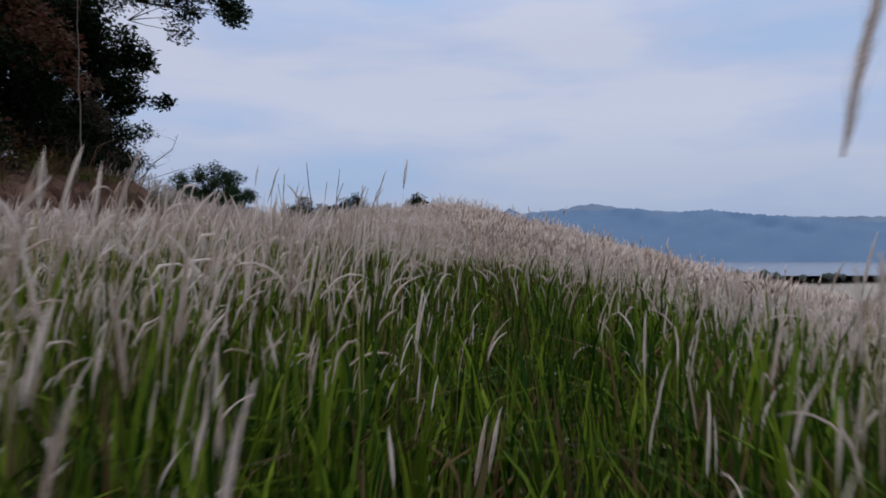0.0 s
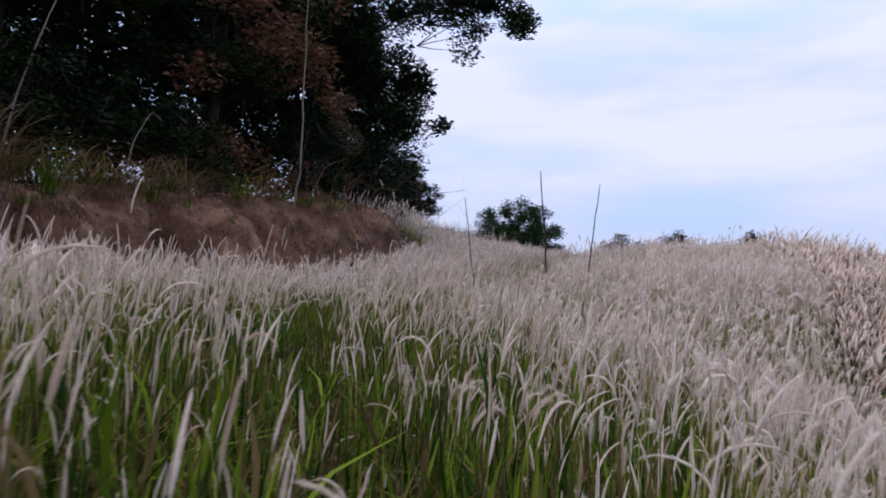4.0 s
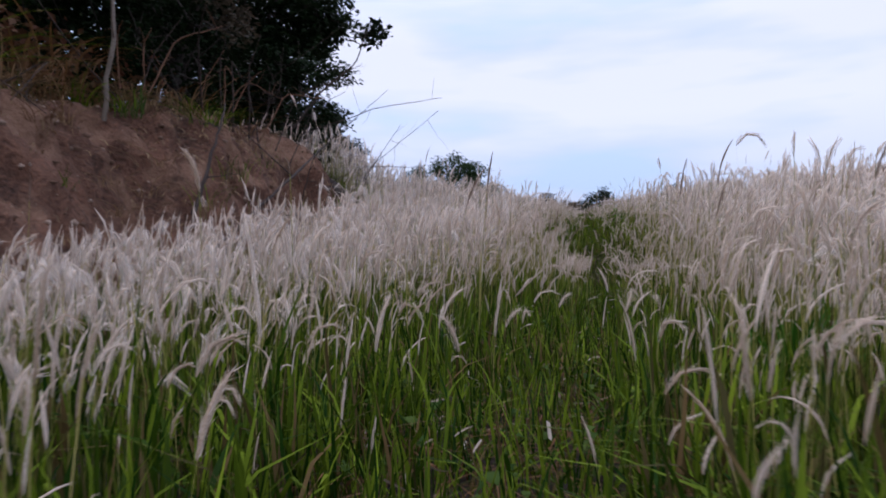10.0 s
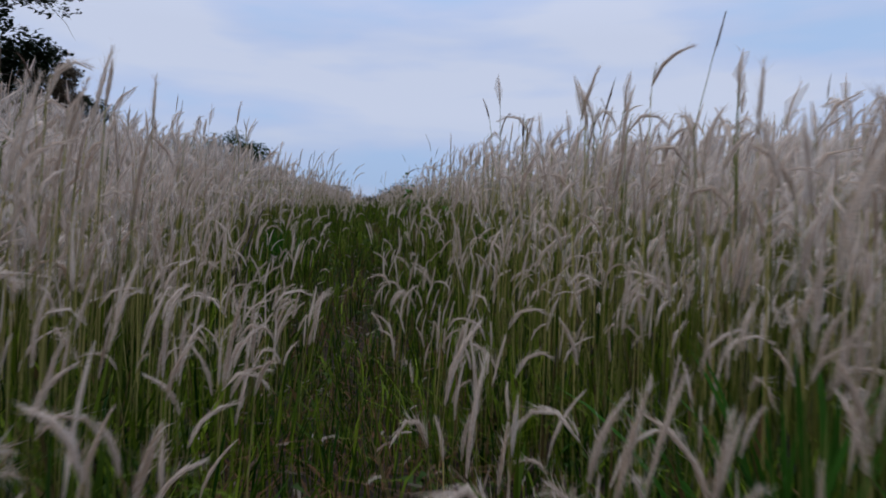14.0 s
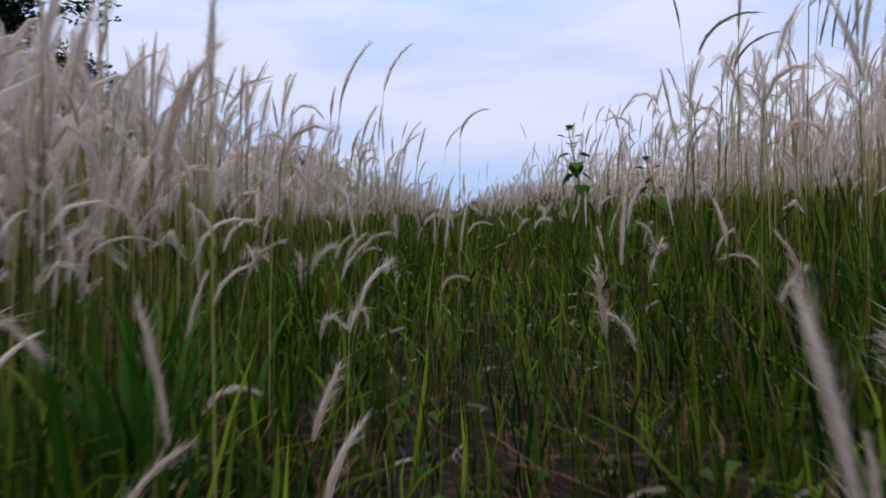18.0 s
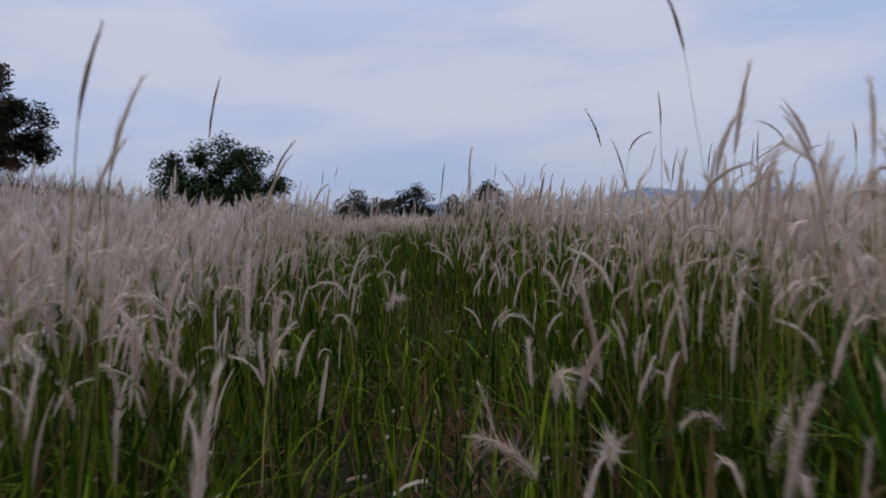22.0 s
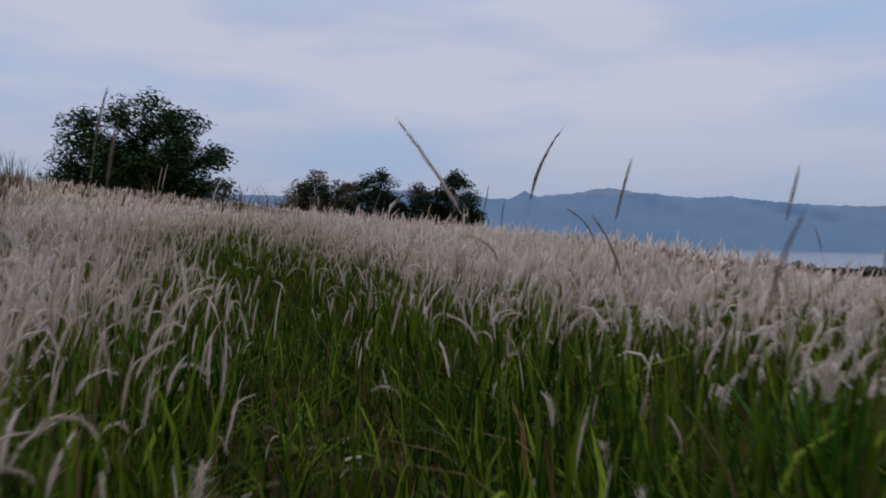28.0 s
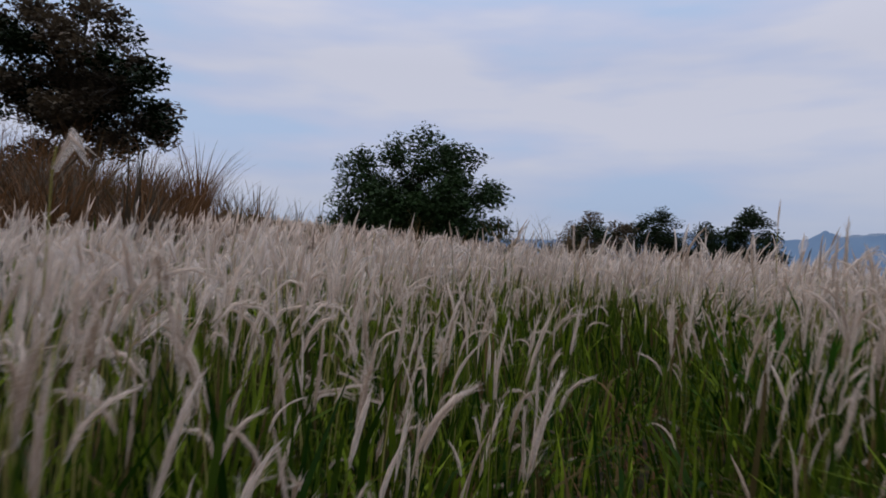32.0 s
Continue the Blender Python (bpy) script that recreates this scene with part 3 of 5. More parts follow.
def off_trail(x, y):
    """Distance to the middle of the trail, by the nearest of three bearings."""
    d = 1e3
    for k in (-1.2, -0.7, -0.35, 0, 0.35, 0.7, 1.2):
        yy = np.clip(y + k, -4, 36)
        d = np.minimum(d, np.hypot(x - trail_x(yy), y - yy))
    return d


def rusty(x, y):
    """The stand of rust-brown dry grass below the withered tree."""
    return (x < -12.8 - 0.95 * np.clip(y - 38.1, 0, 20) + 0.3 * np.sin(3 * y)) & (x > -23) & (y > 36.3 + 0.25 * np.sin(2.3 * x)) & (y < 46)


def grows(x, y):
    """Where the meadow is: not on the bank, the shelf behind it, in the rusty stand or under the woods."""
    e = bank_line(y)
    bare = (x < BANK_FOOT + e - 0.15 - 0.1 * np.clip(y - 17.6, 0, 9)) & (y < 19.8)
    woods = (x < -10.5) & (y < 30)
    return ~(bare | woods | rusty(x, y))


def tallness(y):
    """How tall the grass stands along the way: lush on the slope, shorter on the level ground."""
    return np.interp(y, [0, 9, 12.5, 15.5, 18, 20.5, 23, 26, 29, 36], [1.0, 1.0, 1.15, 1.40, 1.55, 1.52, 1.28, 1.02, 0.9, 0.95])


# patches where the leaves show green and few stalks flower: x, y, radius, how bare of plumes
GREEN = ((-5.05, 18.35, 0.5, 0.7), (-4.3, 18.5, 0.4, 0.5), (-5.6, 31.0, 0.7, 0.9), (-5.4, 28.7, 0.6, 0.75), (-5.3, 20.5, 0.5, 0.8), (-5.1, 25.5, 0.5, 0.35), (-5.35, 19.3, 0.4, 0.7), (-0.6, 8.1, 0.9, 0.75), (-0.95, 7.55, 0.5, 0.8), (0.5, 2.7, 0.85, 0.75), (0.9, 4.6, 1.4, 0.7), (0.2, 6.2, 1.2, 0.5), (-4.3, 30.0, 2.0, 0.93), (-5.2, 28.8, 0.8, 0.5), (-8.35, 36.0, 0.4, 0.7), (-5.4, 29.6, 1.2, 1.0), (-4.5, 22.7, 0.7, 0.85), (-5.0, 24.6, 0.6, 0.7), (-6.1, 24.5, 0.6, 0.6), (-4.3, 20.6, 0.6, 0.8), (-5.2, 32.5, 1.5, 0.4))


def greenness(x, y):
    g = 0 * x
    for gx, gy, rad, how in GREEN:
        g = np.maximum(g, how * np.exp(-((x - gx) ** 2 + (y - gy) ** 2) / rad ** 2))
    return g


# trodden spots of the trail, bare of leaves: x, y, radius
BARE = ((-6.0, 28.75, 0.38), (-3.35, 10.95, 0.4), (-2.55, 9.35, 0.32), (-4.5, 18.2, 0.3), (-4.0, 16.4, 0.34), (-4.95, 21.6, 0.25), (-5.6, 25.4, 0.25))


def trodden(x, y):
    """1 in the middle of a bare spot, 0 outside it."""
    g = 0 * x
    for bx, by, rad in BARE:
        g = np.maximum(g, np.exp(-((x - bx) ** 2 + (y - by) ** 2) / rad ** 2))
    return g


def lush(y):
    """How thickly the grass flowers along the way, as a share of the belts' numbers."""
    return np.interp(y, [0, 4, 7.5, 13, 16, 22, 26, 36], [1.1, 0.95, 1.5, 1.35, 1.0, 1.05, 0.85, 0.95])


# belts of the meadow: distances from the trail, extents, then plumes and leaves per square metre
BELTS = (
    ((0.0, 0.8), (-10, 2.5, 0.5, 38), 420, 1550),
    ((0.8, 2.1), (-12, 5, 0.5, 40), 390, 620),
    ((2.1, 4.4), (-14, 7, -4, 42), 250, 180),
    ((4.4, 8.0), (-17, 9, -7, 46), 240, 110),
    ((8.0, 24.0), (-32, 22, -16, 60), 46, 16),
    ((24.0, 60.0), (-45, 40, -5, 85), 8, 3),
)


def build_meadow():
    r = np.random.RandomState(21)
    plume_parts, near_parts, culm_parts, fluff_parts = [], [], [], []
    for b, ((lo, hi), (x0, x1, y0, y1), dens, _) in enumerate(BELTS):
        x, y = spots(r, x0, x1, y0, y1, dens)
        if b in (2, 3):
            # thicker on the open slope
            xe, ye = spots(r, -3.5, 6, 9, 27, 150 if b == 2 else 260)
            part = r.rand(len(xe)) < smooth01(8.6, 5.2, off_trail(xe, ye)) ** 0.5 * smooth01(8.6, 11.5, ye + 0.6 * wobble(xe, ye, 58, 1.5)) * smooth01(27.5, 24, ye + 0.6 * wobble(xe, ye, 59, 1.5))
            x, y = np.concatenate([x, xe[part]]), np.concatenate([y, ye[part]])
        if b == 4:
            # and thinning out beyond it
            xe, ye = spots(r, -2, 12, 4, 34, 95)
            part = r.rand(len(xe)) < smooth01(14, 8, off_trail(xe, ye)) * smooth01(4, 12, ye) * smooth01(34, 24, ye)
            x, y = np.concatenate([x, xe[part]]), np.concatenate([y, ye[part]])
        d = off_trail(x, y)
        ok = (d >= lo) & (d < hi) & grows(x, y)
        # thin along the trail and in green patches
        patch = wobble(x, y, 51, 0.9)
        keep = np.interp(d * np.where(y > 33.6, 2.0, 1.0) + 0.2 * smooth01(6.4, 7.2, y) * smooth01(10.2, 9.2, y) + 0.22 * smooth01(25.2, 25.8, y) * smooth01(28.2, 27.4, y), [0.1, 0.3, 0.55, 0.8], [0.12, 0.32, 0.75, 1.0]) * (1 + 1.2 * smooth01(14.5, 15.5, y) * smooth01(19, 17.5, y) * smooth01(0.5, 0.2, d)) * (1 - 0.5 * smooth01(10.5, 11.5, y) * smooth01(15, 14, y) * smooth01(0.42, 0.25, d)) * np.clip(0.80 + 0.5 * patch, 0.25, 1) * lush(y)
        keep = keep * (1 - greenness(x, y) * (0.5 + 0.5 * smooth01(5.8, 6.8, y))) * (1 - 0.8 * trodden(x, y)) * (0.58 + 0.62 * smooth01(9, 14, y) * smooth01(28, 23, y) * (x > trail_x(y) + 2) if b > 2 else 1.0)
        ok &= (r.rand(len(x)) < keep) & (d > 0.12) & (np.hypot(x + 4.68, y - 21.45) > 0.3) & (np.hypot(x + 2.2, y - 7.4) > 0.38) & (np.hypot(x + 4.82, y - 17.98) > 0.26)
        x, y, d, patch = x[ok], y[ok], d[ok], patch[ok]
        x = np.where(np.hypot(x + 0.64, y - 1.13) < 0.12, x - 0.8, x)
        temps, stems, fluffs = [], [], []
        K, lod = 24, (0, 1, 1, 2, 3, 3)[b]
        for k in range(K):
            droop = [0.08, 0.2, 0.35, 0.7, 1.2, 1.9, 0.15, 0.45][k % 8] * r.uniform(0.8, 1.2)
            slim = k < 12
            fat = r.uniform(0.85, 1.2) * (0.0042, 0.0051, 0.0066, 0.0088, 0.0165, 0.035)[b] * (1.0 if slim else 1.2)
            st, pl, fl = plume_template(r, 3 - lod, 0.44, droop * (1 if slim else 1.2), (r.uniform(0.085, 0.15) if slim else r.uniform(0.08, 0.14)) * (1.0, 1.15, 1.45, 1.75, 2.3, 2.6)[b], fat, not slim, 0, b == 2)
            temps.append(pl)
            stems.append(st)
            if fl:
                fluffs.append((k, fl))
        n = len(x)
        # ripe and blown open further up the hill
        ripe = np.interp(y, [0, 9, 16, 22, 36], [0.12, 0.2, 0.85, 0.9, 0.65])
        which = r.randint(0, 12, n) + 12 * (r.rand(n) < ripe)
        size = np.clip(r.normal(0.98, 0.13, n), 0.65, 1.35) * (1 + np.interp(y, [13, 17, 23, 26], [0.0, 0.36, 0.36, 0.12]) * smooth01(0.5, 1.1, d))
        high = np.clip(np.where(r.rand(n) < np.interp(y, [14, 17, 23, 26], [0.32, 0.3, 0.3, 0.36]), r.normal(1.02, 0.10, n), r.uniform(np.interp(y, [14, 17, 23, 26], [0.42, 0.42, 0.42, 0.48]), 1.05)), 0.4, 1.3)
        high = np.where(r.rand(n) < np.interp(y, [14, 17, 22, 25], [0.04, 0.09, 0.09, 0.04]), high * r.uniform(1.1, 1.4, n), high)
        # younger, lower stalks among the leaves
        young = (r.rand(n) < np.where(d < 0.5, 0.65, np.interp(y, [14, 18], [0.5, 0.22]))) & (b < 3)
        size = np.where(young, r.uniform(0.5, 0.85, n) * np.interp(y, [13, 17, 23, 26], [1.0, 1.08, 1.08, 1.0]), size)
        high = np.where(young, r.uniform(0.4, 0.92, n), high)
        high *= (0.76 + 0.24 * smooth01(0.1, 0.7, d + 0.1 * patch)) * (1 + 0.06 * wobble(x, y, 52, 0.5)) * tallness(y) * (1 - (0.55 - 0.43 * smooth01(5.8, 6.8, y)) * greenness(x, y)) * (1 - 0.17 * (x < trail_x(y) - 0.2) * smooth01(20.8, 21.8, y) * smooth01(27, 24.5, y)) * (1 + 0.08 * (x < trail_x(y) - 0.3) * smooth01(4.5, 3, y)) * (1 - 0.2 * smooth01(-4.0, -5.2, x) * smooth01(16.5, 15, y)) * (1 - 0.22 * smooth01(-9, -11, x) * smooth01(33, 35, y)) * (1 - 0.1 * (x < trail_x(y) - 0.3) * smooth01(15.5, 17, y) * smooth01(21, 20, y)) * (1 + 0.13 * (x > trail_x(y) + 0.3) * smooth01(17, 19, y) * smooth01(23, 21.5, y))
        high = np.where(d < 0.32, np.minimum(high, 0.62 + 0.2 * r.rand(n)), high)
        stretch = high / size
        lift = 0.44 * (high - size)
        turn = np.where(r.rand(n) < 0.6, r.normal(0.15, 0.9, n), r.uniform(0, 6.28, n))
        pos = np.stack([x, y, land(x, y) - 0.02], 1)
        (plume_parts if b > 2 else near_parts).append(strew(temps, which, pos, turn, size, lift))
        if fluffs:
            first = fluffs[0][0]
            w = which >= first
            fluff_parts.append(strew([fl for _, fl in fluffs], which[w] - first, pos[w], turn[w], size[w], lift[w]))
        if b < 3:
            culm_parts.append(strew(stems, which, pos, turn, size, None, stretch))
    v, f = gather(near_parts)
    tagged(mesh_object("silky_plumes", v, f, M_SILK), "loose silky whitish seed plumes of the grass along the trail", "grass", kind="stuff")
    v, f = gather(fluff_parts)
    tagged(mesh_object("seed_fluff", v, f, M_FLUFF), "cottony seed fluff blown open on the ripe plumes", "grass", kind="stuff")
    v, f = gather(plume_parts)
    tagged(mesh_object("grass_plumes", v, f, M_PLUME), "dense silky whitish-pink seed plumes of tall meadow grass", "grass", kind="stuff")
    v, f = gather(culm_parts)
    tagged(mesh_object("grass_stalks", v, f, M_CULM), "thin yellowish stalks that carry the plumes", "grass", kind="stuff")
    parts, pale = [], []
    for b, ((lo, hi), (x0, x1, y0, y1), _, dens) in enumerate(BELTS):
        seg, wide = (3, 2, 2, 2, 2, 2)[b], (0.017, 0.021, 0.026, 0.032, 0.05, 0.1)[b]
        x, y = spots(r, x0, x1, y0, y1, dens)
        d = off_trail(x, y)
        ok = (d >= lo) & (d < hi) & grows(x, y) & (r.rand(len(x)) < np.where(d < 0.22, np.clip(1.0 + 0.4 * wobble(x, y, 55, 2.4), 0.65, 1), 1.0) * (1 - 0.9 * trodden(x, y)))
        x, y, d = x[ok], y[ok], d[ok]
        temps = [blade_template(r, r.uniform(0.28, 0.46), wide * r.uniform(0.6, 1.2), [0.08, 0.2, 0.35, 0.6, 0.12, 0.95][k % 6], seg) for k in range(12)]
        n = len(x)
        size = np.clip(r.normal(0.95, 0.2, n) * (0.72 + 0.28 * smooth01(0.08, 0.45, d)) * np.interp(y, [0, 5, 8, 12, 16, 20, 23, 27], [0.92, 0.92, 0.8, 0.8, 0.7, 0.68, 0.75, 0.88]), 0.25, 1.3)
        pos = np.stack([x, y, land(x, y) - 0.02], 1)
        which, turn = r.randint(0, 12, n), r.uniform(0, 6.28, n)
        is_pale = r.rand(n) < np.where(d < 0.35, 0.12, 0.13) + np.interp(y, [3, 5.5, 10, 12.5], [0, 0.22, 0.22, 0])
        parts.append(strew(temps, which[~is_pale], pos[~is_pale], turn[~is_pale], size[~is_pale]))
        pale.append(strew(temps, which[is_pale], pos[is_pale], turn[is_pale], size[is_pale]))
    v, f = gather(parts)
    tagged(mesh_object("grass_leaves", v, f, M_BLADE), "thick green grass leaves under the plumes", "grass", kind="stuff")
    v, f = gather(pale)
    tagged(mesh_object("withered_grass", v, f, M_PALE), "withered olive-brown grass leaves among the green", "grass", kind="stuff")


build_meadow()


def build_trail_cover():
    """Low herbs and fallen fluff and straw along the trodden line."""
    r = np.random.RandomState(33)
    x, y = spots(r, -10, 2.5, -1, 37, 70)
    d = off_trail(x, y)
    ok = (d < 0.55) & (r.rand(len(x)) < np.clip(0.5 + wobble(x, y, 56, 1.6), 0.05, 1))
    x, y = x[ok], y[ok]
    temps = []
    for k in range(6):
        leaves = []
        for j in range(5):
            a, ln, w = r.uniform(0, 6.28), r.uniform(0.025, 0.055), r.uniform(0.007, 0.014)
            h = r.uniform(0.01, 0.10)
            c, s = np.cos(a), np.sin(a)
            v = np.array([[0.006, 0, h], [0.5 * ln, -w, h + 0.012], [0.5 * ln, w, h + 0.012], [ln, 0, h - 0.004]])
            leaves.append((np.stack([v[:, 0] * c - v[:, 1] * s, v[:, 0] * s + v[:, 1] * c, v[:, 2]], 1), np.array([[0, 1, 2], [1, 3, 2]])))
        temps.append(gather(leaves))
    n = len(x)
    v, f = strew(temps, r.randint(0, 6, n), np.stack([x, y, land(x, y)], 1), r.uniform(0, 6.28, n), r.uniform(0.5, 1.15, n))
    tagged(mesh_object("low_herbs", v, f, M_HERB), "low dull-green herbs in the trodden trail", "herbs", kind="stuff")
    x, y = spots(r, -10, 2.5, -1, 37, 150)
    d = off_trail(x, y)
    ok = (d < 0.5) & (r.rand(len(x)) < 0.6)
    x, y = x[ok], y[ok]
    temps = []
    for k in range(8):
        s = np.linspace(0, 1, 4)
        ln, w = r.uniform(0.015, 0.06), r.uniform(0.001, 0.0032)
        mid = np.stack([ln * s, 0.3 * ln * np.sin(s * r.uniform(1, 4)), 0.012 + 0.03 * s * r.rand()], 1)
        V = np.concatenate([mid - (0, w, 0), mid + (0, w, 0.004)])
        temps.append((V, np.array([q for i in range(3) for q in ((i, i + 1, i + 5), (i, i + 5, i + 4))])))
    n = len(x)
    v, f = strew(temps, r.randint(0, 8, n), np.stack([x, y, land(x, y) + 0.01 + 0.1 * r.rand(n) ** 2], 1), r.uniform(0, 6.28, n), r.uniform(0.6, 1.3, n))
    x, y = spots(r, -10, 2.5, -1, 37, 520)
    d = off_trail(x, y)
    ok = d < 0.42
    x, y = x[ok], y[ok]
    n2 = len(x)
    temps = [blade_template(r, r.uniform(0.08, 0.2), r.uniform(0.004, 0.008), r.uniform(1.2, 2.6), 2) for _ in range(8)]
    tv, tf = strew(temps, r.randint(0, 8, n2), np.stack([x, y, land(x, y) - 0.005], 1), r.uniform(0, 6.28, n2), r.uniform(0.6, 1.2, n2))
    tagged(mesh_object("dead_thatch", tv, tf, M_RUST), "matted dead brown grass on the trail", "dead grass", kind="stuff")
    tagged(mesh_object("fallen_straw", v, f, M_LITTER), "fallen straw and tufts of seed fluff on the trail", "litter", kind="stuff")


build_trail_cover()

# ---- trees ----


def leaf_templates(r, n, long, wide):
    out = []
    for _ in range(n):
        a, b = r.uniform(-1.0, 1.0), r.uniform(-0.8, 0.6)
        v = np.array([[0, 0, 0], [0.45, -wide / long / 2, 0.06], [0.5, wide / long / 2, 0.06], [1, 0, -0.05]]) * long
        rx = np.array(Euler((a, b, 0)).to_matrix())
        out.append((v @ rx.T, np.array([[0, 1, 2], [1, 3, 2]])))
    return out


def build_tree(name, label, at, height, spread, mat, seed, leaves, leaf=0.15, clumps=60, low=0.3, trunk_r=0.16, lean=(0, 0), second=None, flat=1.0, group="", bark=None, fill=0.55, lobes=1.0, boughs=(), dome=False):
    """A broadleaf tree: tapered trunk, limbs out to clumps of leaves round an uneven crown."""
    r = np.random.RandomState(seed)
    tree = thing(name, label, "tree", group, at)
    top = height * 0.72
    s = np.linspace(0, 1, 8)
    bend = np.stack([lean[0] * s ** 1.5 + 0.12 * np.sin(s * 5 + seed), lean[1] * s ** 1.5 + 0.1 * np.sin(s * 4 + seed * 2), s * top], 1)
    bend[0] = (0, 0, -0.15)
    v, f = tube(bend, trunk_r * np.linspace(1.25, 0.35, 8), 9)
    mesh_object("trunk", v, f, bark or M_BARK, tree)
    mid = np.array([lean[0], lean[1], height * (low + 1) / 2])
    half = np.array([spread / 2, spread / 2 * flat, height * (1 - low) / 2])
    # clump centres: most on the shell, lobed
    dirs = r.normal(size=(clumps, 3))
    dirs[:, 2] = dirs[:, 2] * 0.9 + 0.15
    if dome:
        dirs[:, 2] = np.abs(dirs[:, 2])
    dirs /= np.linalg.norm(dirs, axis=1, keepdims=True)
    rad = np.where(r.rand(clumps) < fill, r.uniform(0.78, 1.0, clumps), r.uniform(0.25, 0.8, clumps))
    rad *= 1 + lobes * 0.14 * np.sin(3 * np.arctan2(dirs[:, 1], dirs[:, 0]) + seed) + lobes * 0.10 * np.sin(5 * dirs[:, 2] + seed)
    cen = mid + dirs * half * rad[:, None]
    if boughs:
        extra = np.array(boughs, float)
        cen = np.concatenate([cen, extra, extra + r.normal(0, 0.4, extra.shape), extra + r.normal(0, 0.5, extra.shape)])
        clumps = len(cen)
    limbs = r.choice(clumps, min(14, clumps), replace=False)
    for k in limbs:
        u = r.uniform(0.35, 0.95)
        a = np.array([np.interp(u, s, bend[:, q]) for q in range(3)])
        c = cen[k]
        t = np.linspace(0, 1, 6)[:, None]
        pts = a + (c - a) * t + np.array([0, 0, 0.12]) * np.sin(np.pi * t) * np.linalg.norm(c - a) * 0.5 + r.normal(0, 0.05, (6, 3)) * t
        pts[0] = a
        v, f = tube(pts, trunk_r * (1.15 - u) * np.linspace(0.55, 0.08, 6), 5)
        mesh_object("limb", v, f, bark or M_BARK, tree)
    # twigs in one mesh
    tw = []
    for k in range(clumps):
        j = limbs[np.argmin(np.linalg.norm(cen[limbs] - cen[k], axis=1))]
        if j == k:
            continue
        a = cen[j] * 0.6 + mid * 0.4
        t = np.linspace(0, 1, 4)[:, None]
        tw.append(tube(a + (cen[k] - a) * t + r.normal(0, 0.04, (4, 3)) * t, [0.03, 0.02, 0.012, 0.005], 3))
    v, f = gather(tw)
    tagged(mesh_object("twig_spray", v, f, bark or M_BARK, tree), kind="stuff")
    # leaves about the clumps
    per = r.multinomial(leaves, np.full(clumps, 1 / clumps))
    size = (half.mean() / clumps ** (1 / 3)) * r.uniform(0.75, 1.25, clumps)
    if boughs:
        size[-3 * len(boughs):] *= 0.85
    idx = np.repeat(np.arange(clumps), per)
    n = len(idx)
    off = r.normal(size=(n, 3))
    off /= np.linalg.norm(off, axis=1, keepdims=True)
    off *= (r.rand(n) ** 0.5 * size[idx])[:, None] * np.array([1.0, 1.0, 0.7])
    pos = cen[idx] + off
    temps = leaf_templates(r, 10, leaf, leaf * 0.5)
    which, turn, sz = r.randint(0, 10, n), r.uniform(0, 6.28, n), r.uniform(0.7, 1.3, n)
    if second:
        m2 = (np.sin(cen[:, 0] * 1.7 + seed) + np.sin(cen[:, 2] * 2.1 + cen[:, 1]) > second[1])[idx]
        v, f = strew(temps, which[m2], pos[m2], turn[m2], sz[m2])
        mesh_object("withered_foliage", v, f, second[0], tree, "withered rust-brown leaves", smooth=False)
        which, pos, turn, sz = which[~m2], pos[~m2], turn[~m2], sz[~m2]
    v, f = strew(temps, which, pos, turn, sz)
    mesh_object("crown", v, f, mat, tree, smooth=False)
    return tree


def on_land(x, y):
    return (x, y, float(land(x, y)))


WOODS = "woods on the bank"
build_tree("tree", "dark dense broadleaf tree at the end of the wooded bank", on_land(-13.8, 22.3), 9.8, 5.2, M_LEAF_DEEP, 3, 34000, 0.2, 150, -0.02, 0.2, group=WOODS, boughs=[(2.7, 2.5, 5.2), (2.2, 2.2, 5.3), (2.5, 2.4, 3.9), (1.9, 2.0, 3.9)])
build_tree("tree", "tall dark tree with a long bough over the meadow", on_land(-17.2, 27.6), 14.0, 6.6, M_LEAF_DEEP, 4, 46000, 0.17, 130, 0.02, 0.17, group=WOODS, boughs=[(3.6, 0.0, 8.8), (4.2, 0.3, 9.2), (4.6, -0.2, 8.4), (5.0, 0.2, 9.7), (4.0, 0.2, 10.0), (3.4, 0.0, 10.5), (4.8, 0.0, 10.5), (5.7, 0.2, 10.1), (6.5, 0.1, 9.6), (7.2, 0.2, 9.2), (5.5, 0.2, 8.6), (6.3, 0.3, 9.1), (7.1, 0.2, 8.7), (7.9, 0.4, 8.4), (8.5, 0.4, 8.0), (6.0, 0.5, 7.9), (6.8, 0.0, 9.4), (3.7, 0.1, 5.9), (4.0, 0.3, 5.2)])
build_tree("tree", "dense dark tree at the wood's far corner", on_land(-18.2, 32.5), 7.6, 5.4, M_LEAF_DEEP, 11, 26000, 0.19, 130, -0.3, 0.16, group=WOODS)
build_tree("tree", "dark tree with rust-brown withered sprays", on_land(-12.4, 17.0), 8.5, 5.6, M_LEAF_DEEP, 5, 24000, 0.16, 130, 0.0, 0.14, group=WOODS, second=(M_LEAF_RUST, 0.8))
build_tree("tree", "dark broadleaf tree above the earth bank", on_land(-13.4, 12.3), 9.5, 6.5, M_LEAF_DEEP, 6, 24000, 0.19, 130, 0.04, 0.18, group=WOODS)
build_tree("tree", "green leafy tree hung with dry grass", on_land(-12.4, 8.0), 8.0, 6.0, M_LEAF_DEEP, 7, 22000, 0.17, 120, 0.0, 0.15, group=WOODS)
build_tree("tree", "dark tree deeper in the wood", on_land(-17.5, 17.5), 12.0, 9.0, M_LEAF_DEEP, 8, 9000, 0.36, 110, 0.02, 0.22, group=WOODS)
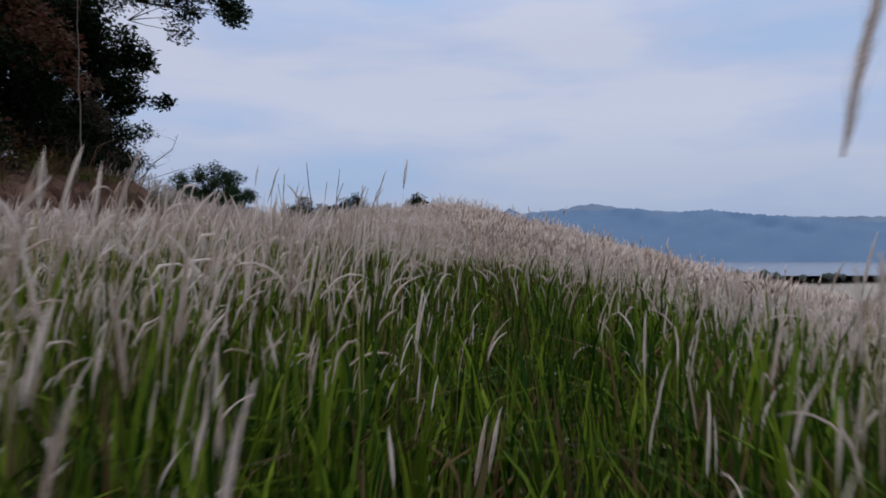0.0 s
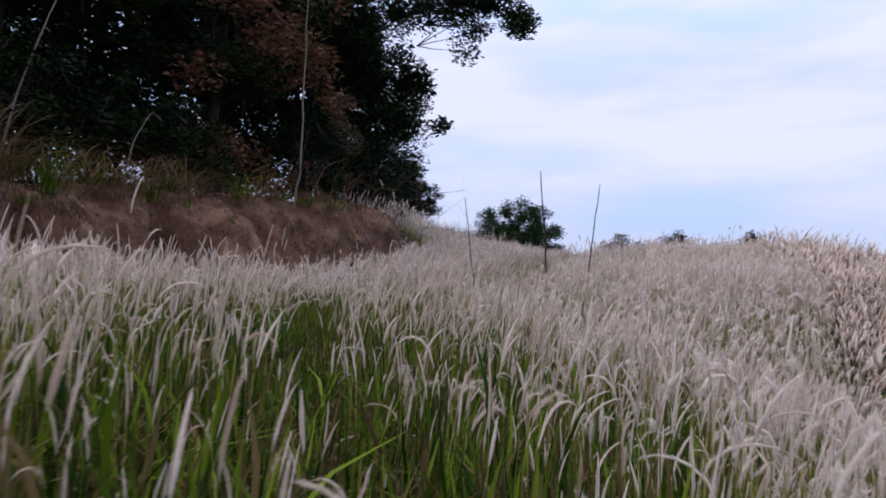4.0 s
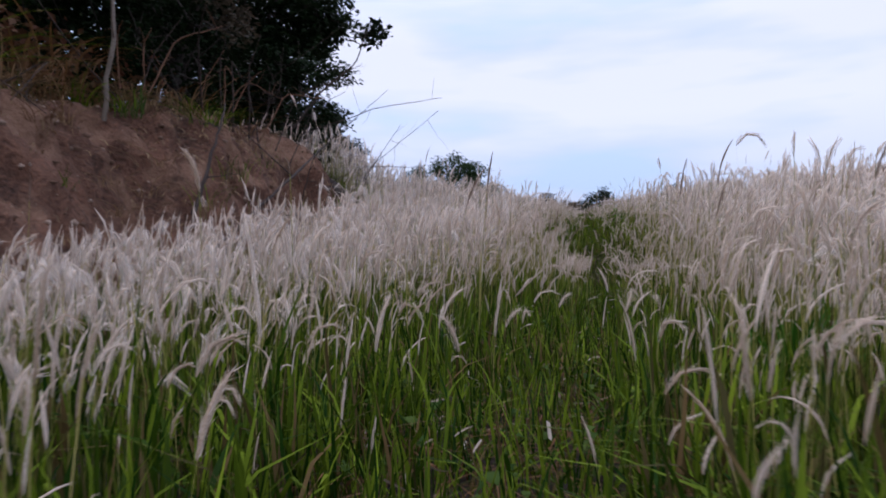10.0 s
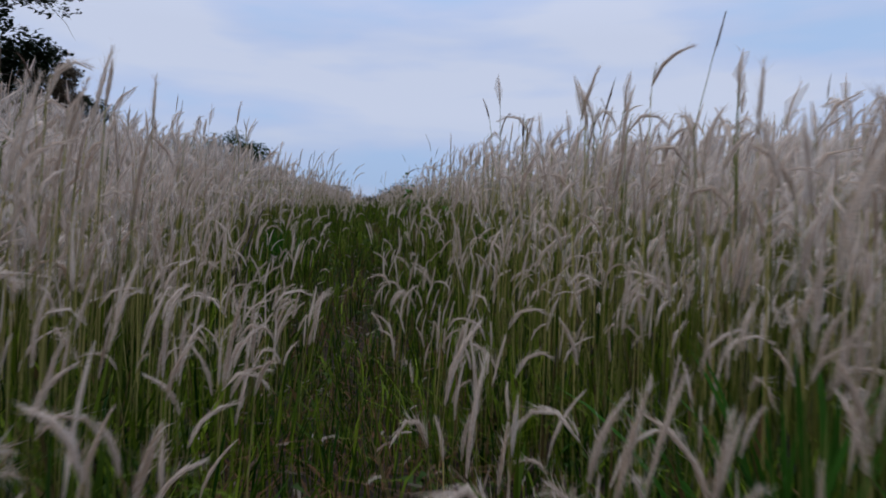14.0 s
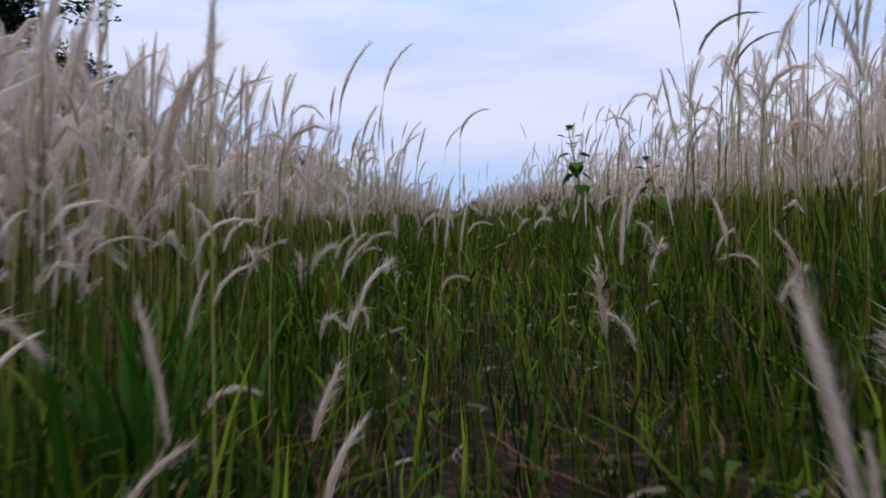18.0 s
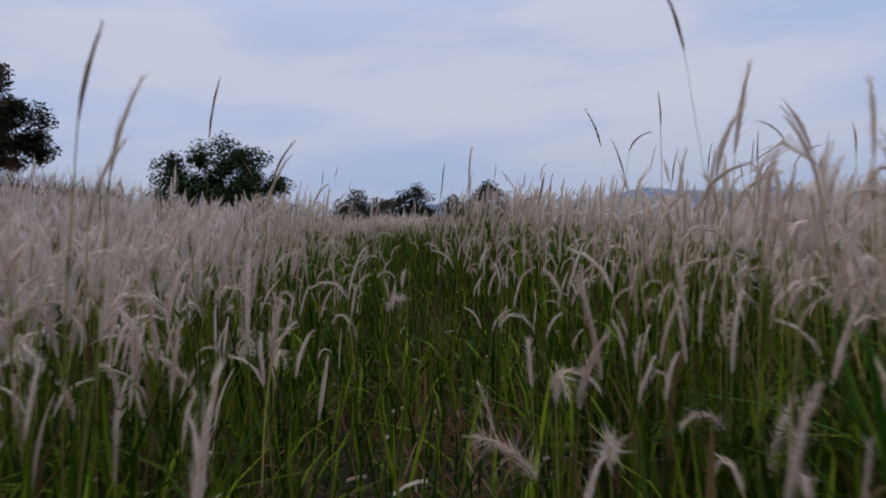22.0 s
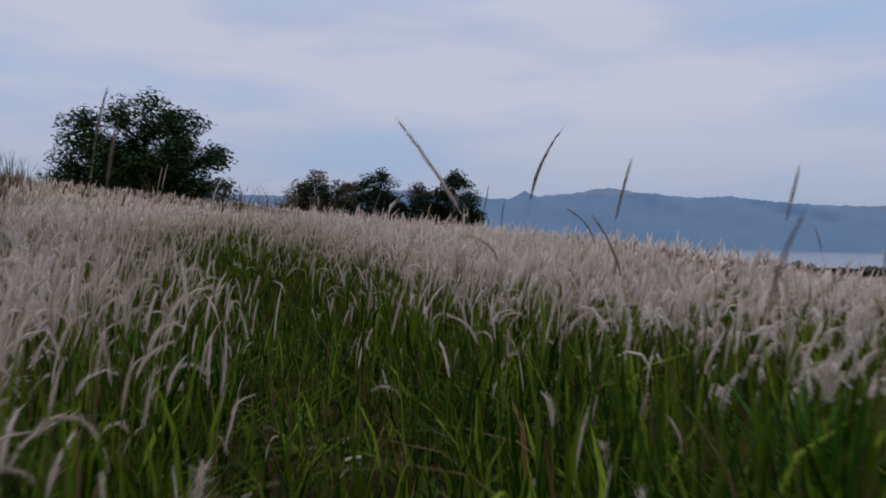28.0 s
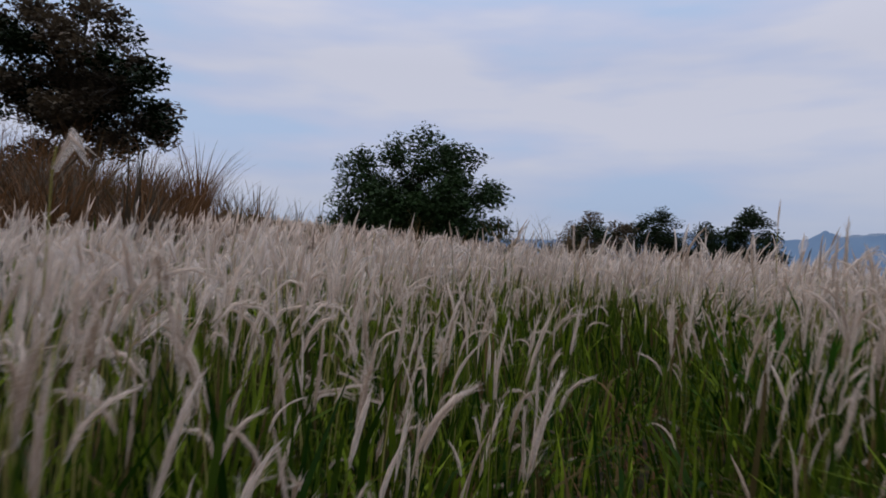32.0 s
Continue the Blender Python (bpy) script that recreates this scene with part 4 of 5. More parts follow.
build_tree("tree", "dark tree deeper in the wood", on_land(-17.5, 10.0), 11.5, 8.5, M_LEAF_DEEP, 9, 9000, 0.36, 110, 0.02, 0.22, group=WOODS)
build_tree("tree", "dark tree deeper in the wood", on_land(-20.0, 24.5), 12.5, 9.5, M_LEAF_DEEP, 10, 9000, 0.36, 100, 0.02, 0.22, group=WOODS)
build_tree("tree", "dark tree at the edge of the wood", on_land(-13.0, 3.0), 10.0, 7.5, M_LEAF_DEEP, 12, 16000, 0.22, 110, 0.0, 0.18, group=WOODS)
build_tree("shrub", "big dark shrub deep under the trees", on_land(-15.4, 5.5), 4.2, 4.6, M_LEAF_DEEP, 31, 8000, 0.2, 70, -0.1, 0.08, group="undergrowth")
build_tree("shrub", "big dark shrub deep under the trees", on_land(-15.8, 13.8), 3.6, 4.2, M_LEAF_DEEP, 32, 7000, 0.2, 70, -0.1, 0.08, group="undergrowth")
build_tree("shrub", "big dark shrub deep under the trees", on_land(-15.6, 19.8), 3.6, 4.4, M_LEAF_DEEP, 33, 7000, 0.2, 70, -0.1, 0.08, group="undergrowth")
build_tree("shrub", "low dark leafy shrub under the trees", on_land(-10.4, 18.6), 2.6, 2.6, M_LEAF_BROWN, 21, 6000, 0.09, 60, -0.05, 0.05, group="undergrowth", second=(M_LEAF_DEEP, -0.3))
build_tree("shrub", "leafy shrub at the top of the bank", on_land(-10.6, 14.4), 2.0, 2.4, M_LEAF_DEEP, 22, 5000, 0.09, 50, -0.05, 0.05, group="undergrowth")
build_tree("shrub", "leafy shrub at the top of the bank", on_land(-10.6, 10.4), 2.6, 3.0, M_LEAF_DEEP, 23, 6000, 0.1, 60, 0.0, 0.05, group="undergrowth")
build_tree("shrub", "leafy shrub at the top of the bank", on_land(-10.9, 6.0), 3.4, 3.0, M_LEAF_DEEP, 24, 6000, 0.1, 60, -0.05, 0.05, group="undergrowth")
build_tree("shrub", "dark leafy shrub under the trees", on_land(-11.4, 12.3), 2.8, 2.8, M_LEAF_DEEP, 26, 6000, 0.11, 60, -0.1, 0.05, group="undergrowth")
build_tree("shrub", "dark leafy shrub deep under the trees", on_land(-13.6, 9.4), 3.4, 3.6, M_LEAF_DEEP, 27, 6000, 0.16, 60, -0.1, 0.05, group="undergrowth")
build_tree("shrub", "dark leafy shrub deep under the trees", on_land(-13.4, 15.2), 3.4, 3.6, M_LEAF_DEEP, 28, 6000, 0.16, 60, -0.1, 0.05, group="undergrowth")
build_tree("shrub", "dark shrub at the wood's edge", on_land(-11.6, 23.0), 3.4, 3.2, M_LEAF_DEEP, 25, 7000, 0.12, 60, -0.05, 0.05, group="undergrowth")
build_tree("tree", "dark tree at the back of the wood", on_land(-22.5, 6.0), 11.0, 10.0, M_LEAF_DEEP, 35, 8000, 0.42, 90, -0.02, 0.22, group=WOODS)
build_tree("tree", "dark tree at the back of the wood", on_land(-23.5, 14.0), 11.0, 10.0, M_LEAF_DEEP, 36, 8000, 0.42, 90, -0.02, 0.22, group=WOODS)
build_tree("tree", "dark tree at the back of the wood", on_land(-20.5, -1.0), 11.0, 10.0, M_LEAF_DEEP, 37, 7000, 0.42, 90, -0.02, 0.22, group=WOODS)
build_tree("dome_tree", "lone round-crowned green tree beyond the meadow", on_land(-21.2, 60.5), 5.0, 8.3, M_LEAF, 61, 40000, 0.2, 230, -0.85, 0.2, fill=0.42, lobes=0.4, dome=True)
build_tree("brown_tree", "tree with brownish half-withered crown above dry reeds", on_land(-24.6, 46.0), 6.2, 5.4, M_LEAF_BROWN, 15, 34000, 0.16, 140, 0.14, 0.15, fill=0.45, second=(M_LEAF_DEEP, 0.3))
FAR = "far trees beyond the meadow"
build_tree("far_tree", "round dark tree far across the meadow", on_land(-7.2, 155), 10.8, 13.6, M_LEAF_DEEP, 16, 16000, 0.55, 110, -0.9, 0.3, group=FAR, lobes=0.4, dome=True)
build_tree("far_tree", "dark tree far across the meadow", on_land(-20.8, 150), 9.4, 11.5, M_LEAF_DEEP, 17, 11000, 0.5, 80, -0.9, 0.3, group=FAR, lobes=0.5, dome=True)
build_tree("far_tree", "low dark tree far across the meadow", on_land(-14.4, 152), 8.2, 12.0, M_LEAF_DEEP, 18, 9000, 0.5, 70, -0.9, 0.3, group=FAR, dome=True)
build_tree("far_tree", "low olive-brown tree far across the meadow", on_land(-27.2, 135), 7.2, 13.0, M_LEAF_BROWN, 19, 11000, 0.5, 80, -0.9, 0.3, group=FAR, second=(M_LEAF_DEEP, 0.2), dome=True)

# ---- dry grass, dead stems, saplings, the weed ----


def tuft(name, label, at, blades, tall, wide, reach, mat, seed, group, heavy=1.0):
    """A tuft of long arching leaves, one thing."""
    r = np.random.RandomState(seed)
    temps = [blade_template(r, tall * r.uniform(0.6, 1.15), wide * r.uniform(0.6, 1.2), reach * r.uniform(0.3, 1.3), 5) for _ in range(10)]
    n = blades
    a, d = r.uniform(0, 6.28, n), np.abs(r.normal(0, 0.12, n))
    pos = np.stack([d * np.cos(a), d * np.sin(a), np.zeros(n)], 1)
    v, f = strew(temps, r.randint(0, 10, n), pos, a + r.normal(0, 0.5, n), r.uniform(0.6, 1.15, n))
    v[:, 2] = v[:, 2] * heavy - 0.03
    ob = mesh_object(name, v, f, mat)
    ob.location = at
    return tagged(ob, label, "grass tuft", group, "stuff" if blades < 30 else "")


def stick(name, label, points, thick, mat, category="dead stem", twigs=0, seed=1, group=""):
    """A bare stem along points, knobbly, with a few side twigs."""
    r = np.random.RandomState(seed)
    p = np.array(points, float)
    base = p[0].copy()
    t = np.linspace(0, 1, 14)
    q = np.stack([np.interp(t * (len(p) - 1), np.arange(len(p)), p[:, k]) for k in range(3)], 1) - base
    q[1:-1] += r.normal(0, thick * 0.4, (12, 3))
    top = thing(name, label, category, group, tuple(base))
    v, f = tube(q, thick * np.linspace(1, 0.35, 14) * (1 + 0.2 * r.rand(14)), 6)
    mesh_object("stem", v, f, mat, top)
    span = np.linalg.norm(q[-1])
    for k in range(twigs):
        i = r.randint(4, 13)
        w = r.normal(size=3) + np.array([0, 0, 0.5])
        w *= span * r.uniform(0.12, 0.3) / np.linalg.norm(w)
        u = np.linspace(0, 1, 5)[:, None]
        v, f = tube(q[i] + w * u + r.normal(0, 0.012, (5, 3)) * u, thick * np.linspace(0.4, 0.12, 5), 4)
        mesh_object("twig", v, f, mat, top)
    return top


def up(x, y, dz):
    return (x, y, float(land(x, y)) + dz)


r3, r4 = np.random.RandomState(77), np.random.RandomState(78)
# dry tufts that hang over the bank's edge
for k, y in enumerate(np.arange(3.4, 17.4, 0.27)):
    x = BANK_TOP + float(bank_line(y)) + r3.uniform(-0.45, 0.3)
    tall = r3.uniform(0.6, 1.15)
    tuft("dry_grass_tuft", "long dry grass hanging over the edge of the bank", up(x, y + r3.uniform(-0.2, 0.2), 0.02), 60, tall * (1.0 if y < 11.5 or 12.6 < y < 14.2 else 0.5), 0.016, 1.7, M_DRY if k % 3 else M_BLADE, 300 + k, "dry tufts on the bank", 1.0)
def reed_stand(at, stems, tall, mat, seed):
    """A stand of dead reeds: thin upright stems with limp broken leaves all the way up."""
    r = np.random.RandomState(seed)
    stand = thing("dry_reed_clump", "tall heap of brown dry reeds under the trees", "reeds", "dry reeds on the shelf", at)
    temps = [blade_template(r, tall * r.uniform(0.75, 1.05), 0.012, r.uniform(0.05, 0.3), 5) for _ in range(8)]
    a, d = r.uniform(0, 6.28, stems), np.abs(r.normal(0, 0.22, stems))
    pos = np.stack([d * np.cos(a), d * np.sin(a), np.full(stems, -0.03)], 1)
    v, f = strew(temps, r.randint(0, 8, stems), pos, r.uniform(0, 6.28, stems), r.uniform(0.8, 1.1, stems))
    mesh_object("stem_bundle", v, f, mat, stand)["kind"] = "stuff"
    n = stems * 9
    temps = [blade_template(r, r.uniform(0.25, 0.5), r.uniform(0.014, 0.03), r.uniform(0.9, 2.4), 4) for _ in range(12)]
    a, d = r.uniform(0, 6.28, n), np.abs(r.normal(0, 0.28, n))
    pos = np.stack([d * np.cos(a), d * np.sin(a), r.uniform(0.05, tall * 0.85, n)], 1)
    v, f = strew(temps, r.randint(0, 12, n), pos, a + r.normal(0, 0.8, n), r.uniform(0.6, 1.2, n))
    mesh_object("withered_foliage", v, f, mat, stand)["kind"] = "stuff"


for k in range(30):
    y = r3.uniform(6.0, 10.2)
    reed_stand(up(r3.uniform(-10.6, -9.1), y, 0), 14, r3.uniform(1.1, 1.9) * (1.0 if y < 9.7 else 0.65), M_DRY if k % 3 else M_RUST, 340 + k)
for k in range(8):
    y = r3.uniform(10.2, 16.5)
    reed_stand(up(BANK_TOP + float(bank_line(y)) - r3.uniform(0.2, 0.9), y, 0), 7, r3.uniform(0.4, 0.75), M_DRY if k % 2 else M_RUST, 900 + k)
for k in range(70):
    y = r3.uniform(5.5, 13.2)
    u = r3.uniform(0.3, 0.98)
    x = BANK_FOOT + 0.25 + float(bank_line(y)) + (BANK_TOP - BANK_FOOT - 0.75) * u
    tuft("withered_tuft", "withered grass standing on the bank's face", up(x, y, 0.0), 28, r3.uniform(0.18, 0.45), 0.011, 1.0, (M_DRY, M_RUST, M_PALE)[k % 3], 930 + k, "withered tufts on the bank's slope")
for k in range(16):
    y = r3.uniform(9, 17.3)
    tuft("green_tuft", "low green weeds on the edge of the bank", up(BANK_TOP + float(bank_line(y)) + r3.uniform(-0.5, 0.5), y, 0.03), 26, r3.uniform(0.2, 0.4), 0.02, 0.8, M_HERB if k % 2 else M_BLADE, 360 + k, "green tufts on the bank")
for k in range(90):
    y = r3.uniform(6, 18.3)
    x = BANK_FOOT + float(bank_line(y)) + r3.uniform(-1.1, -0.1)
    tuft("grass_tuft", "sparse grass growing on the bare bank", up(x, y, 0.08), 18, r3.uniform(0.15, 0.4), 0.009, 0.8, M_DRY if k % 3 else M_BLADE, 380 + k, "tufts on the bank's face")
for k in range(30):
    y = r3.uniform(16.8, 19.4)
    x = -7.35 - 0.25 * (y - 18) + r3.uniform(-0.6, 0.55)
    tuft("green_tuft", "green grass growing over the end of the bank", up(x, y, 0.02), 40, r3.uniform(0.35, 0.6), 0.014, 0.7, M_BLADE if k % 3 else M_PALE, 610 + k, "green grass at the bank's end")


def blade_clump(label, at, blades, seed, group, shapes, tall):
    """A clump of wide blades, each a part of its own on shared shapes."""
    r = np.random.RandomState(seed)
    clump = thing("grass_clump", label, "grass", group, at)
    for _ in range(blades):
        ob = new("blade", shapes[r.randint(len(shapes))])
        ob.parent = clump
        a, d, s = r.uniform(0, 6.28), abs(r.normal(0, 0.09)), tall * r.uniform(0.6, 1.15)
        ob.location = (d * math.cos(a), d * math.sin(a), -0.02)
        ob.rotation_euler = (0, 0, a + r.normal(0, 0.5))
        ob.scale = (s, s, s)
    return clump


def blade_shapes(n, seed):
    r = np.random.RandomState(seed)
    out = []
    for k in range(n):
        v, f = blade_template(r, 1.0, r.uniform(0.034, 0.052), r.uniform(0.1, 0.9), 6)
        tmp = mesh_object("blade", v, f, M_CLUMP)
        out.append(tmp.data)
        bpy.data.objects.remove(tmp)
    return out


BLADES = blade_shapes(12, 91)
# lush clumps of wide green blades beside the trail
for k, (x, y, tall) in enumerate(((-3.55, 16.2, 0.42), (-3.45, 15.9, 0.36), (0.75, 2.3, 0.36), (1.0, 3.3, 0.38), (0.45, 1.7, 0.3), (-0.55, 7.9, 0.34), (-1.5, 8.7, 0.36), (-3.3, 13.2, 0.38), (-5.35, 19.6, 0.36), (-4.0, 20.3, 0.4), (-4.75, 23.6, 0.4),
                                    (-6.2, 25.9, 0.42), (-5.0, 26.0, 0.4), (-5.3, 29.9, 0.38), (-5.0, 29.3, 0.36), (-7.75, 35.6, 0.4), (-6.9, 30.6, 0.34), (-0.9, 4.6, 0.36), (-2.2, 7.9, 0.3), (-4.9, 16.0, 0.34))):
    blade_clump("lush clump of wide deep-green grass blades beside the trail", up(x, y, 0), 60, 460 + k, "lush clumps", BLADES, tall)
# rusty reeds below the brown tree and tall wisps on the skyline
for k in range(34):
    x, y = r3.uniform(-24, -15.6), r3.uniform(40.5, 46.0)
    tuft("rusty_reed_clump", "rust-brown dry reeds below the withered tree", up(x, y, 0), 90, float(np.interp(x, [-19, -15.6], [2.1, 0.9])) * r3.uniform(0.8, 1.1), 0.022, 0.55, M_RUST if x < -18.2 or k % 3 == 0 else M_PALE, 400 + k, "rusty reeds")
for k in range(330):
    x, y = r4.uniform(-21, -12.4), r4.uniform(36, 45)
    if rusty(x, y):
        tuft("rusty_reed_clump", "rust-brown dry grass standing thick below the withered tree", up(x, y, 0), 70, r4.uniform(0.7, 1.15) * float(np.interp(x, [-17, -14.5], [1.45, 1.0])), 0.02, 0.5, M_RUST if k % 3 else M_LEAF_BROWN, 1300 + k, "rusty reeds")
for k in range(14):
    x, y = r3.uniform(-15.5, -12.6), r3.uniform(52, 58)
    tuft("tall_reed_clump", "tall grey-green reeds beside the round tree", up(x, y, 0), 22, r3.uniform(1.4, 2.2), 0.03, 0.5, M_PALE, 430 + k, "tall reeds on the skyline")
for k in range(10):
    x, y = r3.uniform(-24, -16.5), r3.uniform(50, 56)
    tuft("tall_reed_clump", "tall grey-green reeds on the skyline", up(x, y, 0), 16, r3.uniform(1.0, 1.7), 0.03, 0.4, M_PALE, 450 + k, "tall reeds on the skyline")

# bare dead stems standing in the meadow
stick("dead_weed", "thin dark bare dead stem standing in the grass", [up(-2.72, 13.5, -0.05), up(-2.77, 13.5, 0.9), (-2.88, 13.5, 2.36)], 0.016, M_DEADWOOD, seed=1, group="dead stems")
stick("dead_weed", "thin dark bare dead stem standing in the grass", [up(-2.58, 14.7, -0.05), up(-2.52, 14.7, 0.9), (-2.42, 14.7, 2.38)], 0.014, M_DEADWOOD, seed=2, group="dead stems")
stick("dead_weed", "thin dark leaning dead stem in the grass", [up(-2.72, 11.4, -0.05), up(-2.78, 11.4, 0.5), (-2.92, 11.4, 1.72)], 0.010, M_DEADWOOD, seed=3, group="dead stems")
stick("dead_weed", "dark dead stem leaning over the trail's edge", [up(-5.17, 18.21, -0.03), (-5.132, 18.255, 1.022), (-5.139, 18.469, 1.233)], 0.0065, M_DEADWOOD, seed=4, group="dead stems")
stick("dead_weed", "dark dead stem leaning over the trail's edge", [up(-5.19, 18.28, -0.03), (-5.138, 18.317, 1.003), (-5.112, 18.581, 1.261)], 0.0065, M_DEADWOOD, seed=5, group="dead stems")
for k in range(5):
    x, y = -6.55 + 0.12 * k + r3.uniform(-0.05, 0.05), 31.6 + r3.uniform(-0.15, 0.15)
    stick("burnt_weed", "short blackened burnt stem among the grass", [up(x, y, -0.03), up(x + 0.02, y, 0.2), up(x + r3.uniform(-0.06, 0.08), y, 0.42)], 0.004, M_DEADWOOD, seed=10 + k, twigs=1, group="burnt stems")

# saplings on the bank and branches lying against it
stick("sapling", "slender pale-barked sapling on the bank", [(-8.5, 15.45, float(land(-8.5, 15.45)) - 0.1), (-8.42, 15.5, 3.0), (-8.5, 15.55, 4.6), (-8.62, 15.65, 6.9)], 0.022, M_PALEBARK, "sapling", 2, 20, "saplings")
stick("sapling", "slender pale sapling leaning before the trees", [up(-9.6, 10.6, -0.05), up(-9.75, 10.9, 1.3), up(-9.6, 11.5, 3.6)], 0.022, M_PALEBARK, "sapling", 3, 21, "saplings")
stick("sapling", "thin bent pale stem before the trees", [up(-9.3, 12.3, -0.05), up(-9.3, 12.5, 0.9), up(-9.25, 12.75, 1.35), up(-9.2, 12.95, 1.2)], 0.012, M_PALEBARK, "sapling", 1, 22, "saplings")
stick("fallen_branch", "dark branch propped against the earth bank", [(-7.3, 15.2, 1.3), (-7.36, 15.5, 1.8), (-7.55, 15.92, 2.36)], 0.018, M_DEADWOOD, "branch", 2, 23, "branches")
stick("fallen_branch", "dark branch lying against the earth bank", [(-7.0, 14.85, 0.85), (-7.2, 16.4, 1.7), (-7.85, 18.3, 2.4)], 0.018, M_DEADWOOD, "branch", 3, 24, "branches")
stick("dead_branch", "bare curved twig reaching out from the wood's edge", [(-8.3, 18.2, 2.6), (-8.0, 18.4, 3.1), (-7.6, 18.6, 3.45), (-7.5, 18.7, 3.9)], 0.014, M_DEADWOOD, "branch", 4, 25, "branches")
stick("dead_branch", "bare thin twig arching from the wood's edge", [(-8.4, 18.6, 2.6), (-7.6, 19.2, 3.0), (-6.8, 19.6, 3.15)], 0.008, M_DEADWOOD, "branch", 3, 26, "branches")
for k in range(46):
    y = r3.uniform(5.5, 18.0)
    u = r3.uniform(0.35, 0.95)
    x = BANK_FOOT + 0.25 + float(bank_line(y)) + (BANK_TOP - BANK_FOOT - 0.75) * u
    tuft("dry_grass_tuft", "withered brown grass hanging down the bank's face", up(x, y, 0.02), 34, r3.uniform(0.3, 0.65), 0.010, 2.2, M_RUST if k % 3 else M_DRY, 520 + k, "withered tufts on the bank's face", 0.55)
for k in range(10):
    y = r3.uniform(6.5, 15.0)
    x = BANK_TOP + float(bank_line(y)) + r3.uniform(-0.3, 0.5)
    z = float(land(x, y))
    stick("dry_bramble", "dry brown stem trailing down the bank", [(x, y, z - 0.03), (x + 0.3, y + r3.uniform(-0.5, 0.5), z + r3.uniform(0.15, 0.4)), (x + 0.8, y + r3.uniform(-0.9, 0.9), z - r3.uniform(0.2, 0.5))], 0.007, M_DEADWOOD, "bramble", 3, 70 + k, "brambles")
for k in range(9):
    y, x = r3.uniform(17.6, 19.4), r3.uniform(-9.2, -7.9)
    z = float(land(x, y))
    stick("dead_branch", "bare thin twig arching from the wood's edge", [(x, y, z - 0.05), (x + r3.uniform(0, 0.4), y + r3.uniform(0, 0.3), z + r3.uniform(0.5, 0.9)), (x + r3.uniform(0.3, 1.3), y + r3.uniform(0, 0.6), z + r3.uniform(0.7, 1.7))], 0.007, M_DEADWOOD, "branch", 5, 90 + k, "branches")
for k in range(16):
    y = r3.uniform(15.9, 18.0)
    x = -8.7 + r3.uniform(-0.6, 0.3)
    z = float(land(x, y))
    e = r3.normal(0, 0.45, 3)
    stick("dry_bramble", "tangled reddish-brown dry bramble stem", [(x, y, z - 0.05), (x + e[0] * 0.5, y + e[1] * 0.5, z + r3.uniform(0.5, 0.9)), (x + e[0] + 0.15, y + e[1], z + r3.uniform(0.4, 1.2))], 0.010, M_LEAF_RUST if k % 2 else M_DEADWOOD, "bramble", 3, 40 + k, "brambles")


def build_weed(at, tall, seed, label, pairs):
    """An upright broad-leaved weed: stem, opposite toothed leaves on stalks."""
    r = np.random.RandomState(seed)
    weed = thing("leafy_weed", label, "weed", "", at)
    s = np.linspace(0, 1, 10)
    line = np.stack([0.03 * np.sin(s * 4), 0.02 * np.sin(s * 5 + 1), s * tall], 1)
    v, f = tube(line, np.linspace(0.006, 0.002, 10), 7)
    mesh_object("stem", v, f, M_CULM, weed)
    for k in range(pairs):
        u = 0.5 + 0.5 * (k / (pairs - 1)) ** 0.75
        c = np.array([np.interp(u, s, line[:, q]) for q in range(3)])
        for side in (0, np.pi):
            a = k * 1.57 + side + r.uniform(-0.4, 0.4)
            ln = (0.068 - 0.034 * max(0, u - 0.7) / 0.3) * r.uniform(0.75, 1.15)
            # leaf outline: heart-shaped at the stalk, pointed, toothed, folded along the midrib
            t = np.linspace(0, 1, 9)
            half = ln * np.interp(t, [0, 0.07, 0.25, 0.45, 0.7, 0.88, 1], [0.01, 0.3, 0.45, 0.43, 0.28, 0.12, 0.005]) * (1 + 0.1 * (np.arange(9) % 2))
            bend = float(np.interp(u, [0.42, 0.75, 1.0], [1.1, 0.5, -0.7])) + r.uniform(-0.25, 0.25) + r.uniform(0.3, 0.7) * t
            x = 0.02 + ln * np.cumsum(np.r_[0, np.cos(bend[1:])]) / 8
            z = -ln * np.cumsum(np.r_[0, np.sin(bend[1:])]) / 8
            V = np.concatenate([np.stack([x, -half, z + 0.25 * half], 1), np.stack([x, 0 * half, z], 1), np.stack([x, half, z + 0.25 * half], 1)])
            V = np.concatenate([V, V - (0, 0, 0.0006)])
            F = []
            for i in range(8):
                for o in (0, 9):
                    F += [(o + i, o + i + 1, o + i + 10), (o + i, o + i + 10, o + i + 9)]
                    F += [(27 + o + i, 27 + o + i + 10, 27 + o + i + 1), (27 + o + i, 27 + o + i + 9, 27 + o + i + 10)]
            ca, sa = np.cos(a), np.sin(a)
            W = np.stack([V[:, 0] * ca - V[:, 1] * sa, V[:, 0] * sa + V[:, 1] * ca, V[:, 2]], 1) + c
            leaf = mesh_object("leaf", W, F, M_WEED, weed)
            v, f = tube(np.array([[0, 0, 0], [0.009 * ca, 0.009 * sa, 0.002], [0.018 * ca, 0.018 * sa, 0.0]]) + c, [0.0014, 0.0012, 0.001], 4)
            mesh_object("leaf_stalk", v, f, M_CULM, leaf)
    return weed


build_weed(up(-4.68, 21.62, -0.02), 0.63, 3, "upright green broad-leaved weed rising above the grass", 8)
build_weed(up(-4.35, 21.75, -0.02), 0.48, 4, "smaller green broad-leaved weed beside a taller one", 6)
build_weed(up(-4.5, 21.4, -0.02), 0.36, 5, "low green broad-leaved weed in the grass", 5)


